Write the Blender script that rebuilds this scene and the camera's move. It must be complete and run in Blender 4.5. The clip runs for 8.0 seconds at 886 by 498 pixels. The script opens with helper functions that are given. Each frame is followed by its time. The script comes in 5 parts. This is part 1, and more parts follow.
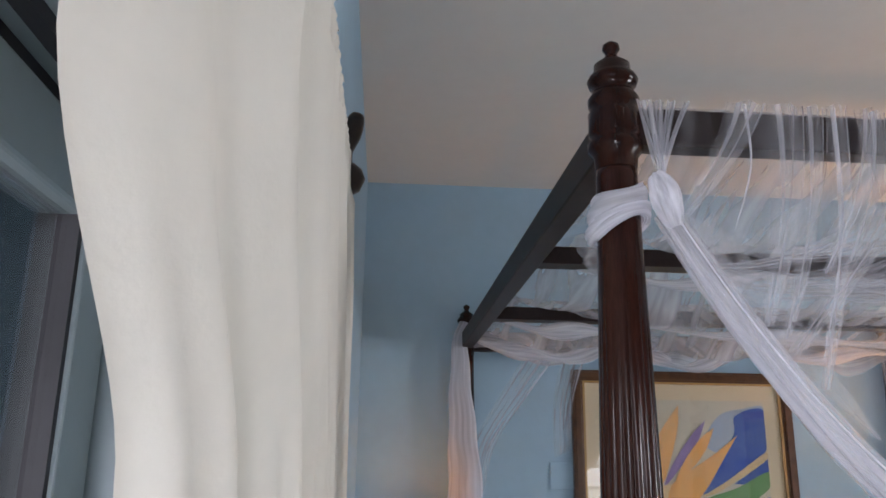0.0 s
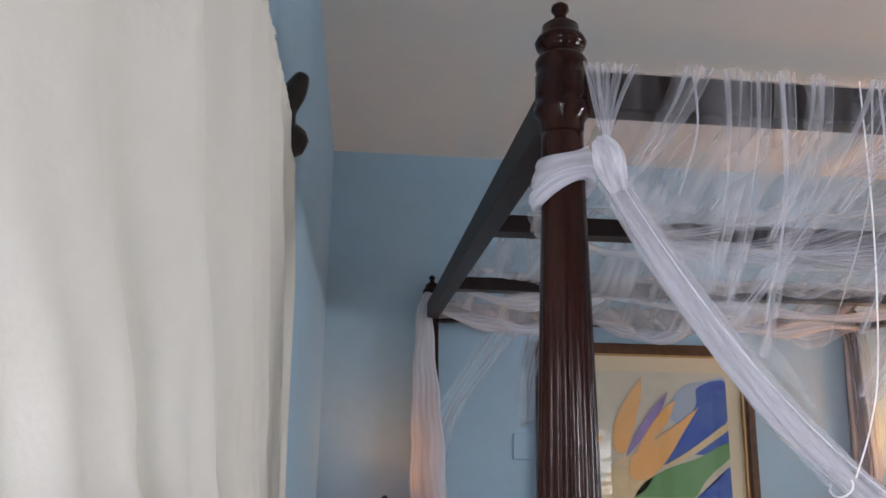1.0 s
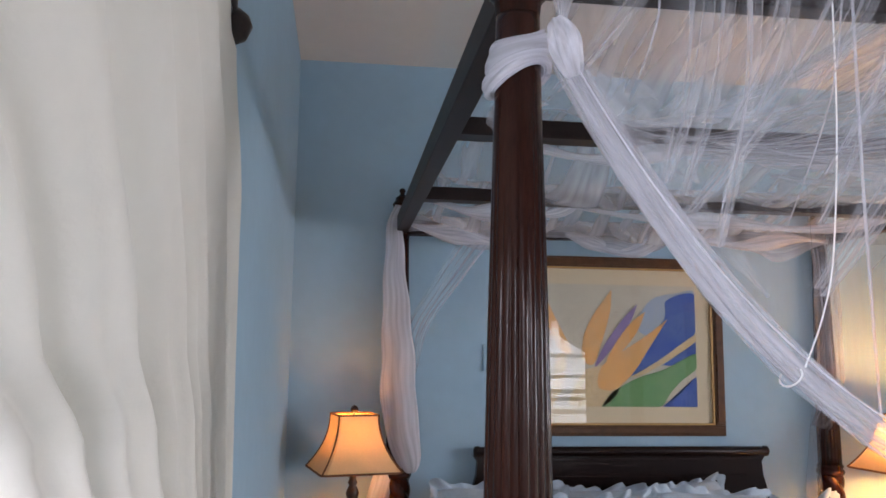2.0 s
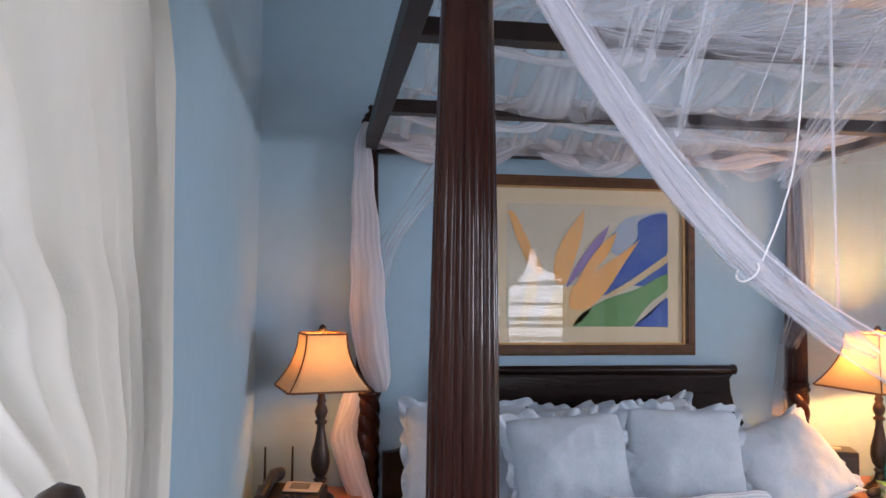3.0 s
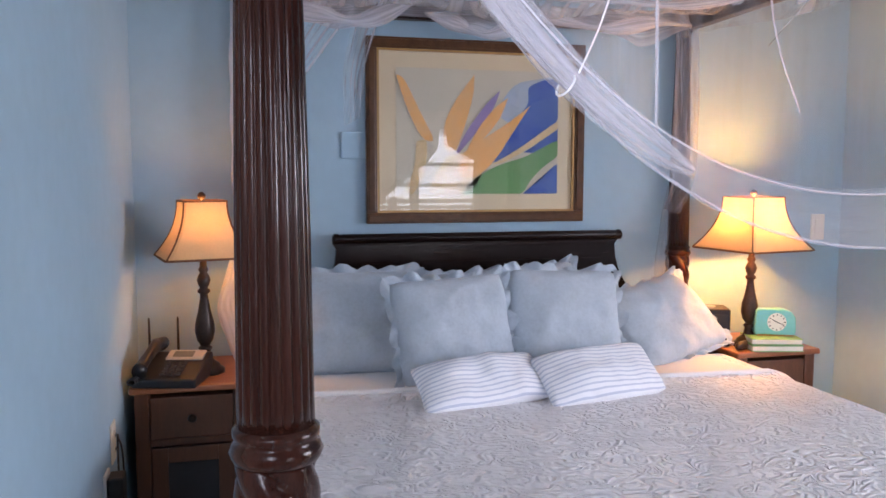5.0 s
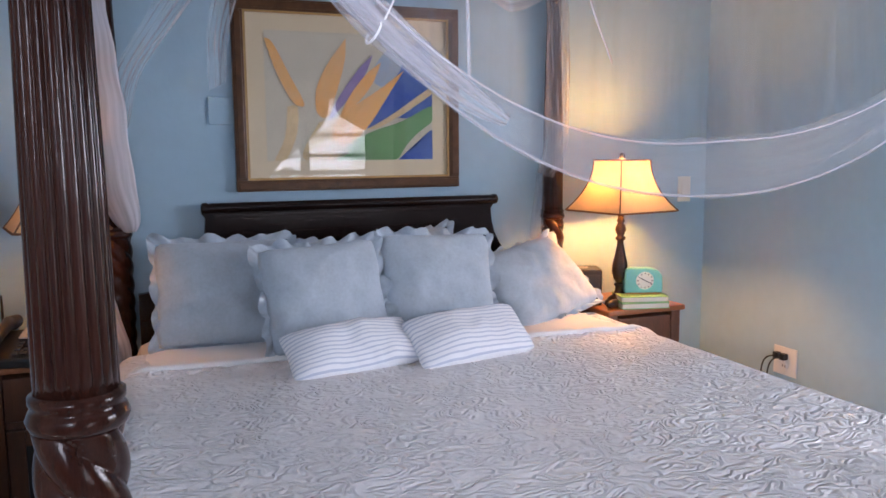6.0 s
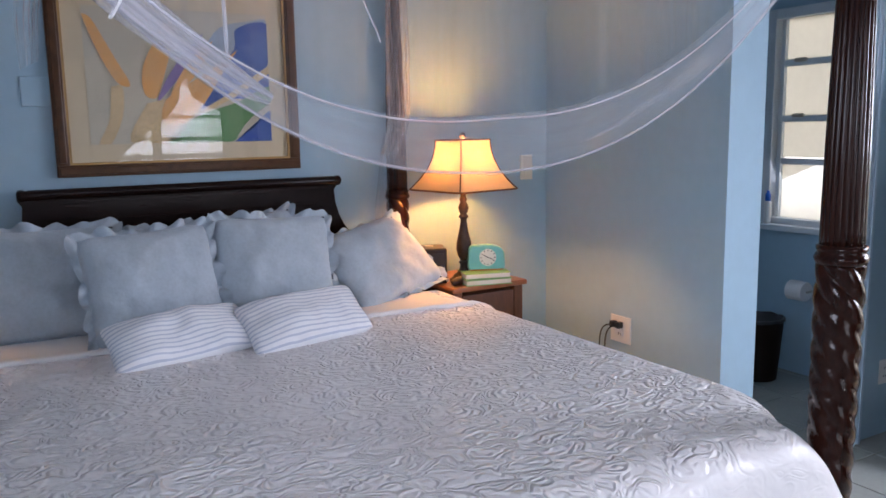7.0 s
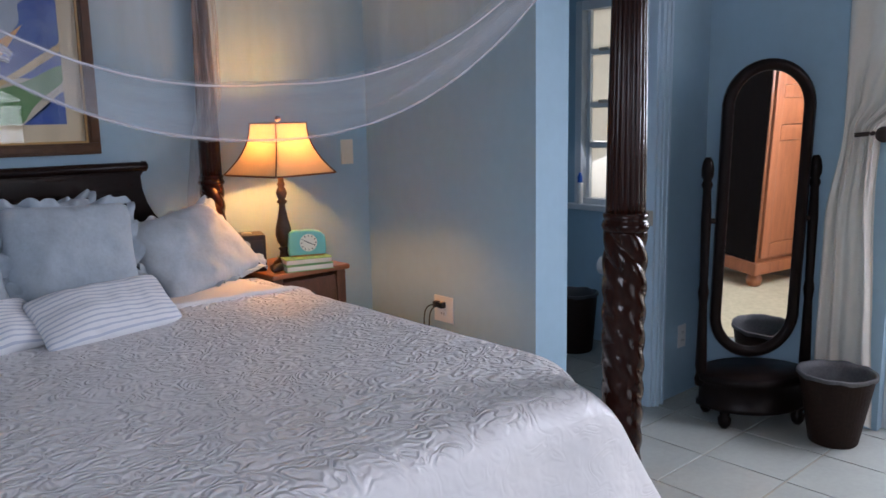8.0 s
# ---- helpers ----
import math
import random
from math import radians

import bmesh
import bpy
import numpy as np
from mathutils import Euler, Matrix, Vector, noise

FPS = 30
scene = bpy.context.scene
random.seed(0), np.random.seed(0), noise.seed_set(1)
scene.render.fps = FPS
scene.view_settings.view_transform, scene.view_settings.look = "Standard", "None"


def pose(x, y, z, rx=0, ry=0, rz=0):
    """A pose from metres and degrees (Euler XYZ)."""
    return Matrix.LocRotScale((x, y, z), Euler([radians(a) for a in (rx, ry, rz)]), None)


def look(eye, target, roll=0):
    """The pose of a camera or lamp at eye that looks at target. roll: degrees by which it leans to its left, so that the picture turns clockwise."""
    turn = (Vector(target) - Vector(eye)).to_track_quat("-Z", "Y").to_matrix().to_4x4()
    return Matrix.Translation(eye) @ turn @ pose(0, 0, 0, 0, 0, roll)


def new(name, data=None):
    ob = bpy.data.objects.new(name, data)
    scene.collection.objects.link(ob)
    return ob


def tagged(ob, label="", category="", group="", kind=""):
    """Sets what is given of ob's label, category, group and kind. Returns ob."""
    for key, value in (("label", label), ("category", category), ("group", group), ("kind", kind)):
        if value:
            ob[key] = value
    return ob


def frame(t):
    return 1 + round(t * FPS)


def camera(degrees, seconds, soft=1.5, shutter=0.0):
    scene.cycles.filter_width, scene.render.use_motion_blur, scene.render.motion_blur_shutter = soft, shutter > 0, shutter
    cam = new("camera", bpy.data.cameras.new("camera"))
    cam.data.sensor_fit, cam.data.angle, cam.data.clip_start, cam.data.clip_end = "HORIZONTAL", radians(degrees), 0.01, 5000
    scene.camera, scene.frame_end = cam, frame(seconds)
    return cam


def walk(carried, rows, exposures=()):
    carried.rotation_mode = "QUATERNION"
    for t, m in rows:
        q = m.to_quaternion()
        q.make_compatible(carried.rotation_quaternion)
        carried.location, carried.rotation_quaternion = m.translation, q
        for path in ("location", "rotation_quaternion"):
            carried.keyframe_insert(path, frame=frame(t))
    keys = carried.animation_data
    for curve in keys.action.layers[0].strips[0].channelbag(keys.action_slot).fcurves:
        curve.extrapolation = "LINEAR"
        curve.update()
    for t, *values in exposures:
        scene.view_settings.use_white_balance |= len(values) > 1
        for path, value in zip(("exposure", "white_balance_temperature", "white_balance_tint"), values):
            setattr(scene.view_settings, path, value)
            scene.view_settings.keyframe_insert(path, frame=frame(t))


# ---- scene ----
cam = camera(58.78, 8.0, soft=1.6)
PATH = [
    (0, (-0.318, -1.023, 1.627), (-0.179, 0.903, 2.148), 0.8),
    (0.5, (-0.292, -1.016, 1.628), (-0.119, 0.911, 2.136), 0.8),
    (1, (-0.264, -1.004, 1.62), (-0.07, 0.933, 2.077), 1.0),
    (1.5, (-0.24, -0.988, 1.604), (-0.018, 0.966, 1.968), 0.9),
    (3, (-0.163, -0.915, 1.541), (0.133, 1.061, 1.639), 0.6),
    (3.5, (-0.132, -0.899, 1.518), (0.199, 1.074, 1.535), 0.7),
    (4, (-0.106, -0.895, 1.492), (0.279, 1.067, 1.422), 0.5),
    (4.5, (-0.062, -0.888, 1.471), (0.371, 1.059, 1.331), 0.4),
    (5.8, (0.041, -0.941, 1.439), (0.697, 0.934, 1.205), -0.5),
    (6, (0.072, -0.927, 1.432), (0.791, 0.922, 1.181), -0.5),
    (6.5, (0.119, -0.938, 1.422), (0.981, 0.846, 1.155), -0.6),
    (7, (0.19, -0.984, 1.427), (1.186, 0.724, 1.126), -1.0),
    (7.5, (0.23, -1.0, 1.409), (1.382, 0.604, 1.095), -1.5),
    (8, (0.255, -1.025, 1.391), (1.575, 0.441, 1.062), -1.1),
]
walk(cam, [(t, look(eye, target, roll)) for t, eye, target, roll in PATH],
     exposures=[(0.0, -0.22, 6750, 14), (1.5, -0.22, 6720, 15), (3.0, -0.06, 6450, 17), (4.5, 0.13, 6430, 20), (6.0, -0.11, 6240, 18), (7.0, -0.42, 6180, 17), (8.0, -0.78, 6180, 16)])
# ---- sky, sun and daylight in the openings ----
world = bpy.data.worlds.new("sky")
scene.world = world
world.use_nodes = True
wn = world.node_tree.nodes
sky = wn.new("ShaderNodeTexSky")
sky.sky_type = "NISHITA"
sky.sun_disc = False
sky.sun_elevation = radians(52)
sky.sun_rotation = radians(0)
world.node_tree.links.new(sky.outputs[0], wn["Background"].inputs[0])
wn["Background"].inputs[1].default_value = 0.10

sun_data = bpy.data.lights.new("sun", "SUN")
sun_data.energy = 2.0
sun_data.angle = radians(0.6)
sun_data.color = (1.0, 0.95, 0.87)
sun = new("sun", sun_data)
sun.rotation_euler = (radians(-38), 0, 0)


def day_lamp(name, eye, target, wide, high, watts, colour=(0.86, 0.89, 1.0)):
    """Sky light that comes in through one opening."""
    d = bpy.data.lights.new(name, "AREA")
    d.shape, d.size, d.size_y, d.energy, d.color = "RECTANGLE", wide, high, watts, colour
    ob = new(name, d)
    ob.matrix_world = look(eye, target)
    return ob


day_lamp("daylight_west", (-0.70, -1.55, 1.60), (1.2, -0.2, 0.1), 1.0, 0.7, 44)
day_lamp("daylight_south", (1.65, -3.42, 1.60), (1.1, 0.0, 0.1), 1.3, 0.8, 9)
day_lamp("daylight_east", (4.08, -0.75, 1.62), (1.3, -0.1, 0.25), 1.4, 0.8, 108)
day_lamp("daylight_bathroom", (4.10, 1.9, 1.35), (3.0, 1.7, 0.9), 0.7, 0.9, 4)


def bulb(name, x, y, z, watts):
    d = bpy.data.lights.new(name, "POINT")
    d.energy, d.color, d.shadow_soft_size = watts, (1.0, 0.43, 0.10), 0.045
    ob = new(name, d)
    ob.location = (x, y, z)


bulb("bulb_left", -0.167, 1.83, 1.305, 4.2)
bulb("bulb_right", 1.925, 1.815, 1.300, 37.0)

# ---- materials ----
def material(name, colour, rough=0.6, metal=0.0, vary=0.12, scale=6.0, bump=0.0, bump_scale=80.0, coat=0.0, sheen=0.0, spec=0.5,
             stretch=(1, 1, 1), second=None, translucent=0.0):
    """A surface with grain at two sizes, in object space, and optional relief."""
    m = bpy.data.materials.new(name)
    m.use_nodes = True
    nt = m.node_tree
    n, l = nt.nodes, nt.links
    b = n["Principled BSDF"]
    tc = n.new("ShaderNodeTexCoord")
    mp = n.new("ShaderNodeMapping")
    mp.inputs["Scale"].default_value = stretch
    l.new(tc.outputs["Object"], mp.inputs[0])
    big, small = n.new("ShaderNodeTexNoise"), n.new("ShaderNodeTexNoise")
    big.inputs["Scale"].default_value, big.inputs["Detail"].default_value = scale, 5
    small.inputs["Scale"].default_value, small.inputs["Detail"].default_value = scale * 9, 3
    for t in (big, small):
        l.new(mp.outputs[0], t.inputs["Vector"])
    mix = n.new("ShaderNodeMix")
    mix.data_type = "FLOAT"
    mix.inputs[0].default_value = 0.4
    l.new(big.outputs["Fac"], mix.inputs[2])
    l.new(small.outputs["Fac"], mix.inputs[3])
    ramp = n.new("ShaderNodeValToRGB")
    low = second if second else tuple(c * (1 - vary) for c in colour)
    high = tuple(min(1, c * (1 + vary)) for c in colour)
    ramp.color_ramp.elements[0].position, ramp.color_ramp.elements[1].position = 0.3, 0.7
    ramp.color_ramp.elements[0].color, ramp.color_ramp.elements[1].color = (*low, 1), (*high, 1)
    l.new(mix.outputs[0], ramp.inputs[0])
    l.new(ramp.outputs[0], b.inputs["Base Color"])
    b.inputs["Roughness"].default_value = rough
    b.inputs["Metallic"].default_value = metal
    b.inputs["Specular IOR Level"].default_value = spec
    b.inputs["Coat Weight"].default_value = coat
    b.inputs["Coat Roughness"].default_value = 0.12
    b.inputs["Sheen Weight"].default_value = sheen
    if bump:
        bt, bp = n.new("ShaderNodeTexNoise"), n.new("ShaderNodeBump")
        bt.inputs["Scale"].default_value, bt.inputs["Detail"].default_value = bump_scale, 4
        bp.inputs["Strength"].default_value, bp.inputs["Distance"].default_value = bump, 0.004
        l.new(mp.outputs[0], bt.inputs["Vector"])
        l.new(bt.outputs["Fac"], bp.inputs["Height"])
        l.new(bp.outputs[0], b.inputs["Normal"])
    if translucent:
        tr, ms = n.new("ShaderNodeBsdfTranslucent"), n.new("ShaderNodeMixShader")
        l.new(ramp.outputs[0], tr.inputs[0])
        ms.inputs[0].default_value = translucent
        l.new(b.outputs[0], ms.inputs[1])
        l.new(tr.outputs[0], ms.inputs[2])
        l.new(ms.outputs[0], n["Material Output"].inputs[0])
    return m


def glow(name, colour, strength):
    m = bpy.data.materials.new(name)
    m.use_nodes = True
    b = m.node_tree.nodes["Principled BSDF"]
    b.inputs["Base Color"].default_value = (*colour, 1)
    b.inputs["Emission Color"].default_value = (*colour, 1)
    b.inputs["Emission Strength"].default_value = strength
    return m


def clear_glass(name):
    m = bpy.data.materials.new(name)
    m.use_nodes = True
    n, l = m.node_tree.nodes, m.node_tree.links
    tr, gl, ms = n.new("ShaderNodeBsdfTransparent"), n.new("ShaderNodeBsdfGlossy"), n.new("ShaderNodeMixShader")
    gl.inputs["Roughness"].default_value = 0.0
    fr = n.new("ShaderNodeFresnel")
    fr.inputs[0].default_value = 1.5
    l.new(fr.outputs[0], ms.inputs[0])
    l.new(tr.outputs[0], ms.inputs[1])
    l.new(gl.outputs[0], ms.inputs[2])
    l.new(ms.outputs[0], n["Material Output"].inputs[0])
    return m


def netting(name, thin, thick, streak=(14, 1, 1), colour=(0.86, 0.86, 0.92), contrast=(0.45, 0.75), mesh_scale=0.0):
    """Sheer cloth: threads that let most of the light pass, denser along its folds."""
    m = bpy.data.materials.new(name)
    m.use_nodes = True
    n, l = m.node_tree.nodes, m.node_tree.links
    n.remove(n["Principled BSDF"])
    tc, mp, no, ramp = n.new("ShaderNodeUVMap"), n.new("ShaderNodeMapping"), n.new("ShaderNodeTexNoise"), n.new("ShaderNodeMapRange")
    mp.inputs["Scale"].default_value = streak
    l.new(tc.outputs[0], mp.inputs[0])
    no.inputs["Scale"].default_value, no.inputs["Detail"].default_value = 1.0, 6
    no.inputs["Distortion"].default_value = 0.4
    l.new(mp.outputs[0], no.inputs["Vector"])
    l.new(no.outputs["Fac"], ramp.inputs[0])
    ramp.inputs[1].default_value, ramp.inputs[2].default_value = contrast
    ramp.inputs[3].default_value, ramp.inputs[4].default_value = thin, thick
    tr, di, tl = n.new("ShaderNodeBsdfTransparent"), n.new("ShaderNodeBsdfDiffuse"), n.new("ShaderNodeBsdfTranslucent")
    di.inputs[0].default_value = tl.inputs[0].default_value = (*colour, 1)
    cloth, ms = n.new("ShaderNodeMixShader"), n.new("ShaderNodeMixShader")
    cloth.inputs[0].default_value = 0.4
    l.new(di.outputs[0], cloth.inputs[1])
    l.new(tl.outputs[0], cloth.inputs[2])
    l.new(ramp.outputs[0], ms.inputs[0])
    l.new(tr.outputs[0], ms.inputs[1])
    l.new(cloth.outputs[0], ms.inputs[2])
    l.new(ms.outputs[0], n["Material Output"].inputs[0])
    return m


def quilt(name, colour):
    """White matelasse: curling raised motifs with flat grounds."""
    m = material(name, colour, rough=0.32, vary=0.03, scale=3, sheen=0.15)
    n, l = m.node_tree.nodes, m.node_tree.links
    tc = [x for x in n if x.type == "TEX_COORD"][0]
    warp, add, vo, mr, no, ad2, bp = (n.new("ShaderNodeTexNoise"), n.new("ShaderNodeVectorMath"), n.new("ShaderNodeTexVoronoi"),
                                      n.new("ShaderNodeMath"), n.new("ShaderNodeTexNoise"), n.new("ShaderNodeMath"), n.new("ShaderNodeBump"))
    warp.inputs["Scale"].default_value, warp.inputs["Detail"].default_value = 11, 3
    add.operation = "MULTIPLY_ADD"
    add.inputs[1].default_value = (0.13, 0.13, 0.13)
    l.new(tc.outputs["Object"], warp.inputs["Vector"])
    l.new(warp.outputs["Color"], add.inputs[0])
    longer = n.new("ShaderNodeVectorMath")
    longer.operation = "MULTIPLY"
    longer.inputs[1].default_value = (0.78, 1.1, 1.0)
    l.new(tc.outputs["Object"], longer.inputs[0])
    l.new(longer.outputs[0], add.inputs[2])
    vo.feature = "F1"
    vo.inputs["Scale"].default_value = 15
    l.new(add.outputs[0], vo.inputs["Vector"])
    mr.operation = "SINE"
    k = n.new("ShaderNodeMath")
    k.operation = "MULTIPLY"
    k.inputs[1].default_value = 9.0
    l.new(vo.outputs["Distance"], k.inputs[0])
    # stitched scrolls that wander between the flower heads
    scroll, turns, wave = n.new("ShaderNodeTexNoise"), n.new("ShaderNodeMath"), n.new("ShaderNodeMath")
    scroll.inputs["Scale"].default_value, scroll.inputs["Detail"].default_value, scroll.inputs["Distortion"].default_value = 14, 1.0, 1.5
    l.new(longer.outputs[0], scroll.inputs["Vector"])
    turns.operation, turns.inputs[1].default_value = "MULTIPLY", 28.0
    l.new(scroll.outputs["Fac"], turns.inputs[0])
    wave.operation = "ADD"
    l.new(turns.outputs[0], wave.inputs[0])
    l.new(k.outputs[0], wave.inputs[1])
    l.new(wave.outputs[0], mr.inputs[0])
    no.inputs["Scale"].default_value, no.inputs["Detail"].default_value = 7, 3
    l.new(tc.outputs["Object"], no.inputs["Vector"])
    ad2.operation = "MULTIPLY_ADD"
    ad2.inputs[1].default_value = 3.0
    l.new(no.outputs["Fac"], ad2.inputs[0])
    # the valance below the edge of the bed is woven plainer
    geo, sp, rg, ml = n.new("ShaderNodeNewGeometry"), n.new("ShaderNodeSeparateXYZ"), n.new("ShaderNodeMapRange"), n.new("ShaderNodeMath")
    l.new(geo.outputs["Position"], sp.inputs[0])
    l.new(sp.outputs[2], rg.inputs[0])
    rg.inputs[1].default_value, rg.inputs[2].default_value, rg.inputs[3].default_value, rg.inputs[4].default_value = 0.765, 0.800, 0.05, 1.0
    ml.operation = "MULTIPLY"
    l.new(mr.outputs[0], ml.inputs[0])
    l.new(rg.outputs[0], ml.inputs[1])
    l.new(ml.outputs[0], ad2.inputs[2])
    bp.inputs["Strength"].default_value, bp.inputs["Distance"].default_value = 1.0, 0.0041
    l.new(ad2.outputs[0], bp.inputs["Height"])
    l.new(bp.outputs[0], n["Principled BSDF"].inputs["Normal"])
    return m


def striped(name, ground, line, count):
    """Woven ticking stripes across the cloth's own height."""
    m = material(name, ground, rough=0.85, vary=0.03, scale=20, sheen=0.2)
    n, l = m.node_tree.nodes, m.node_tree.links
    uv, sep, mul, fr, cmp, mix = (n.new("ShaderNodeUVMap"), n.new("ShaderNodeSeparateXYZ"), n.new("ShaderNodeMath"),
                                  n.new("ShaderNodeMath"), n.new("ShaderNodeMath"), n.new("ShaderNodeMix"))
    l.new(uv.outputs[0], sep.inputs[0])
    mul.operation, mul.inputs[1].default_value = "MULTIPLY", count
    l.new(sep.outputs[1], mul.inputs[0])
    fr.operation = "FRACT"
    l.new(mul.outputs[0], fr.inputs[0])
    cmp.operation, cmp.inputs[1].default_value, cmp.inputs[2].default_value = "COMPARE", 0.5, 0.16
    l.new(fr.outputs[0], cmp.inputs[0])
    mix.data_type = "RGBA"
    b = n["Principled BSDF"]
    src = b.inputs["Base Color"].links[0].from_socket
    l.new(cmp.outputs[0], mix.inputs[0])
    l.new(src, mix.inputs[6])
    mix.inputs[7].default_value = (*line, 1)
    l.new(mix.outputs[2], b.inputs["Base Color"])
    return m


WALL = material("blue_wall_paint", (0.335, 0.49, 0.60), rough=0.75, vary=0.05, scale=2.2, bump=0.12, bump_scale=45)
DOORPAINT = material("pale_blue_gloss_paint", (0.44, 0.58, 0.70), rough=0.35, vary=0.03, scale=4)
CEIL = material("ceiling_paint", (0.70, 0.69, 0.655), rough=0.9, vary=0.03, scale=2, bump=0.1, bump_scale=60)
TILE = material("floor_tile", (0.37, 0.39, 0.36), rough=0.2, vary=0.08, scale=5)
GROUT = material("grout", (0.28, 0.25, 0.2), rough=0.95, vary=0.15, scale=20)
WOOD = material("dark_mahogany", (0.022, 0.0068, 0.0043), rough=0.15, vary=0.6, scale=7, stretch=(9, 9, 0.7), spec=0.26, coat=0.0, bump=0.05, bump_scale=60)
RAILWOOD = material("dark_canopy_wood", (0.017, 0.010, 0.009), rough=0.42, vary=0.35, scale=8, stretch=(3, 3, 3), spec=0.2)
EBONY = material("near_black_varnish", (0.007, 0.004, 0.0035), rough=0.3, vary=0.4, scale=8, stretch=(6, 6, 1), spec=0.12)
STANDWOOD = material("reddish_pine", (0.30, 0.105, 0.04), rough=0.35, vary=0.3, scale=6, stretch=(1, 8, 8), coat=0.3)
# same pine with upright grain, darkened: the shade under the top is in its colour
STANDBODY = material("reddish_pine_shaded_upright", (0.115, 0.040, 0.017), rough=0.4, vary=0.3, scale=6, stretch=(8, 8, 1), coat=0.2)
WARDROBE = material("orange_teak", (0.34, 0.115, 0.045), rough=0.3, vary=0.28, scale=5, stretch=(8, 8, 0.8), coat=0.35)
LINEN = material("pale_blue_linen", (0.425, 0.495, 0.56), rough=0.9, vary=0.12, scale=11, bump=0.75, bump_scale=34, sheen=0.2)
COTTON = material("white_cotton", (0.80, 0.79, 0.78), rough=0.85, vary=0.03, scale=6, bump=0.1, bump_scale=120)
SHEET = material("cream_sheet", (0.72, 0.64, 0.56), rough=0.85, vary=0.04, scale=6, bump=0.1, bump_scale=60)
SPREAD = quilt("white_matelasse", (0.87, 0.855, 0.865))
TICKING = striped("ticking_stripe", (0.80, 0.82, 0.86), (0.52, 0.57, 0.68), 13)
CURTAIN = material("cream_curtain_cloth", (0.75, 0.725, 0.655), rough=0.9, vary=0.03, scale=5, bump=0.12, bump_scale=160, translucent=0.14)
SHADE = material("amber_shade_cloth", (0.72, 0.49, 0.26), rough=0.8, vary=0.06, scale=16, bump=0.15, bump_scale=220, translucent=0.12)
SHADETRIM = material("brown_shade_trim", (0.16, 0.07, 0.03), rough=0.8, vary=0.1)
BRONZE = material("dark_bronze", (0.035, 0.022, 0.016), rough=0.38, metal=0.35, vary=0.4, scale=18, second=(0.016, 0.011, 0.010))
BLACKPLASTIC = material("black_plastic", (0.009, 0.010, 0.012), rough=0.4, vary=0.1, scale=20)
SILVER = material("silver_plastic", (0.45, 0.42, 0.36), rough=0.35, vary=0.05, scale=20, metal=0.2)
LCD = material("grey_display", (0.20, 0.19, 0.15), rough=0.15, vary=0.05)
IVORY = material("ivory_plastic", (0.74, 0.68, 0.56), rough=0.4, vary=0.03)
WHITEPLASTIC = material("white_plastic", (0.75, 0.75, 0.74), rough=0.4, vary=0.03)
TURQUOISE = material("turquoise_enamel", (0.16, 0.52, 0.52), rough=0.3, vary=0.06, scale=10, coat=0.3)
CREAM = material("cream_dial", (0.78, 0.78, 0.70), rough=0.5, vary=0.03)
FRAMEWOOD = material("walnut_frame", (0.085, 0.037, 0.015), rough=0.32, vary=0.4, scale=9, stretch=(3, 3, 3), spec=0.3)
HEADWOOD = material("headboard_mahogany", (0.010, 0.0042, 0.0034), rough=0.27, vary=0.5, scale=5, stretch=(0.8, 6, 9), spec=0.28)
GILT = material("gilt_bead", (0.42, 0.25, 0.09), rough=0.35, metal=0.4, vary=0.2, scale=30)
MAT = material("cream_mount_board", (0.76, 0.64, 0.44), rough=0.9, vary=0.02, scale=10)
PAPER = material("watercolour_paper", (0.67, 0.61, 0.48), rough=0.9, vary=0.07, scale=7)
ORANGE = material("orange_paint_wash", (0.78, 0.40, 0.12), rough=0.9, vary=0.22, scale=9, second=(0.80, 0.52, 0.26))
BLUEPAINT = material("blue_paint_wash", (0.035, 0.075, 0.33), rough=0.9, vary=0.3, scale=10, second=(0.16, 0.24, 0.46))
PALEBLUE = material("pale_blue_paint_wash", (0.30, 0.38, 0.50), rough=0.9, vary=0.3, scale=10, second=(0.52, 0.54, 0.54))
GREENPAINT = material("green_paint_wash", (0.10, 0.25, 0.09), rough=0.9, vary=0.35, scale=8, second=(0.26, 0.40, 0.20))
VIOLET = material("violet_paint_wash", (0.33, 0.25, 0.45), rough=0.9, vary=0.2, scale=10)
YELLOW = material("yellow_paint_wash", (0.76, 0.58, 0.33), rough=0.9, vary=0.15, scale=10)
# terrace door frame stands against the daylight: its shade is in this grey-blue
SHADEDFRAME = material("shaded_aluminium", (0.27, 0.33, 0.35), rough=0.4, vary=0.05, scale=6)
WHITEFRAME = material("white_aluminium", (0.66, 0.70, 0.73), rough=0.4, vary=0.04, scale=6)
GASKET = material("dark_gasket", (0.03, 0.03, 0.035), rough=0.7, vary=0.1)
FROST = material("frosted_bright_glass", (0.80, 0.78, 0.72), rough=0.6, vary=0.04, scale=3, translucent=0.8)
WICKER = material("dark_woven_bin", (0.018, 0.009, 0.006), spec=0.15, rough=0.6, vary=0.4, scale=40, bump=0.5, bump_scale=90, stretch=(1, 1, 3))
LINER = material("bin_liner", (0.16, 0.16, 0.165), rough=0.2, vary=0.3, scale=12, translucent=0.5)
BLACKLINER = material("dark_bag", (0.03, 0.03, 0.034), rough=0.35, vary=0.2, scale=18, bump=0.4, bump_scale=40)
CANBLUE = material("blue_cap", (0.02, 0.12, 0.55), rough=0.3, vary=0.05)
BOOKGREEN = material("green_book_cloth", (0.22, 0.42, 0.16), rough=0.6, vary=0.1)
BOOKTAN = material("tan_book_cloth", (0.62, 0.42, 0.18), rough=0.6, vary=0.1)
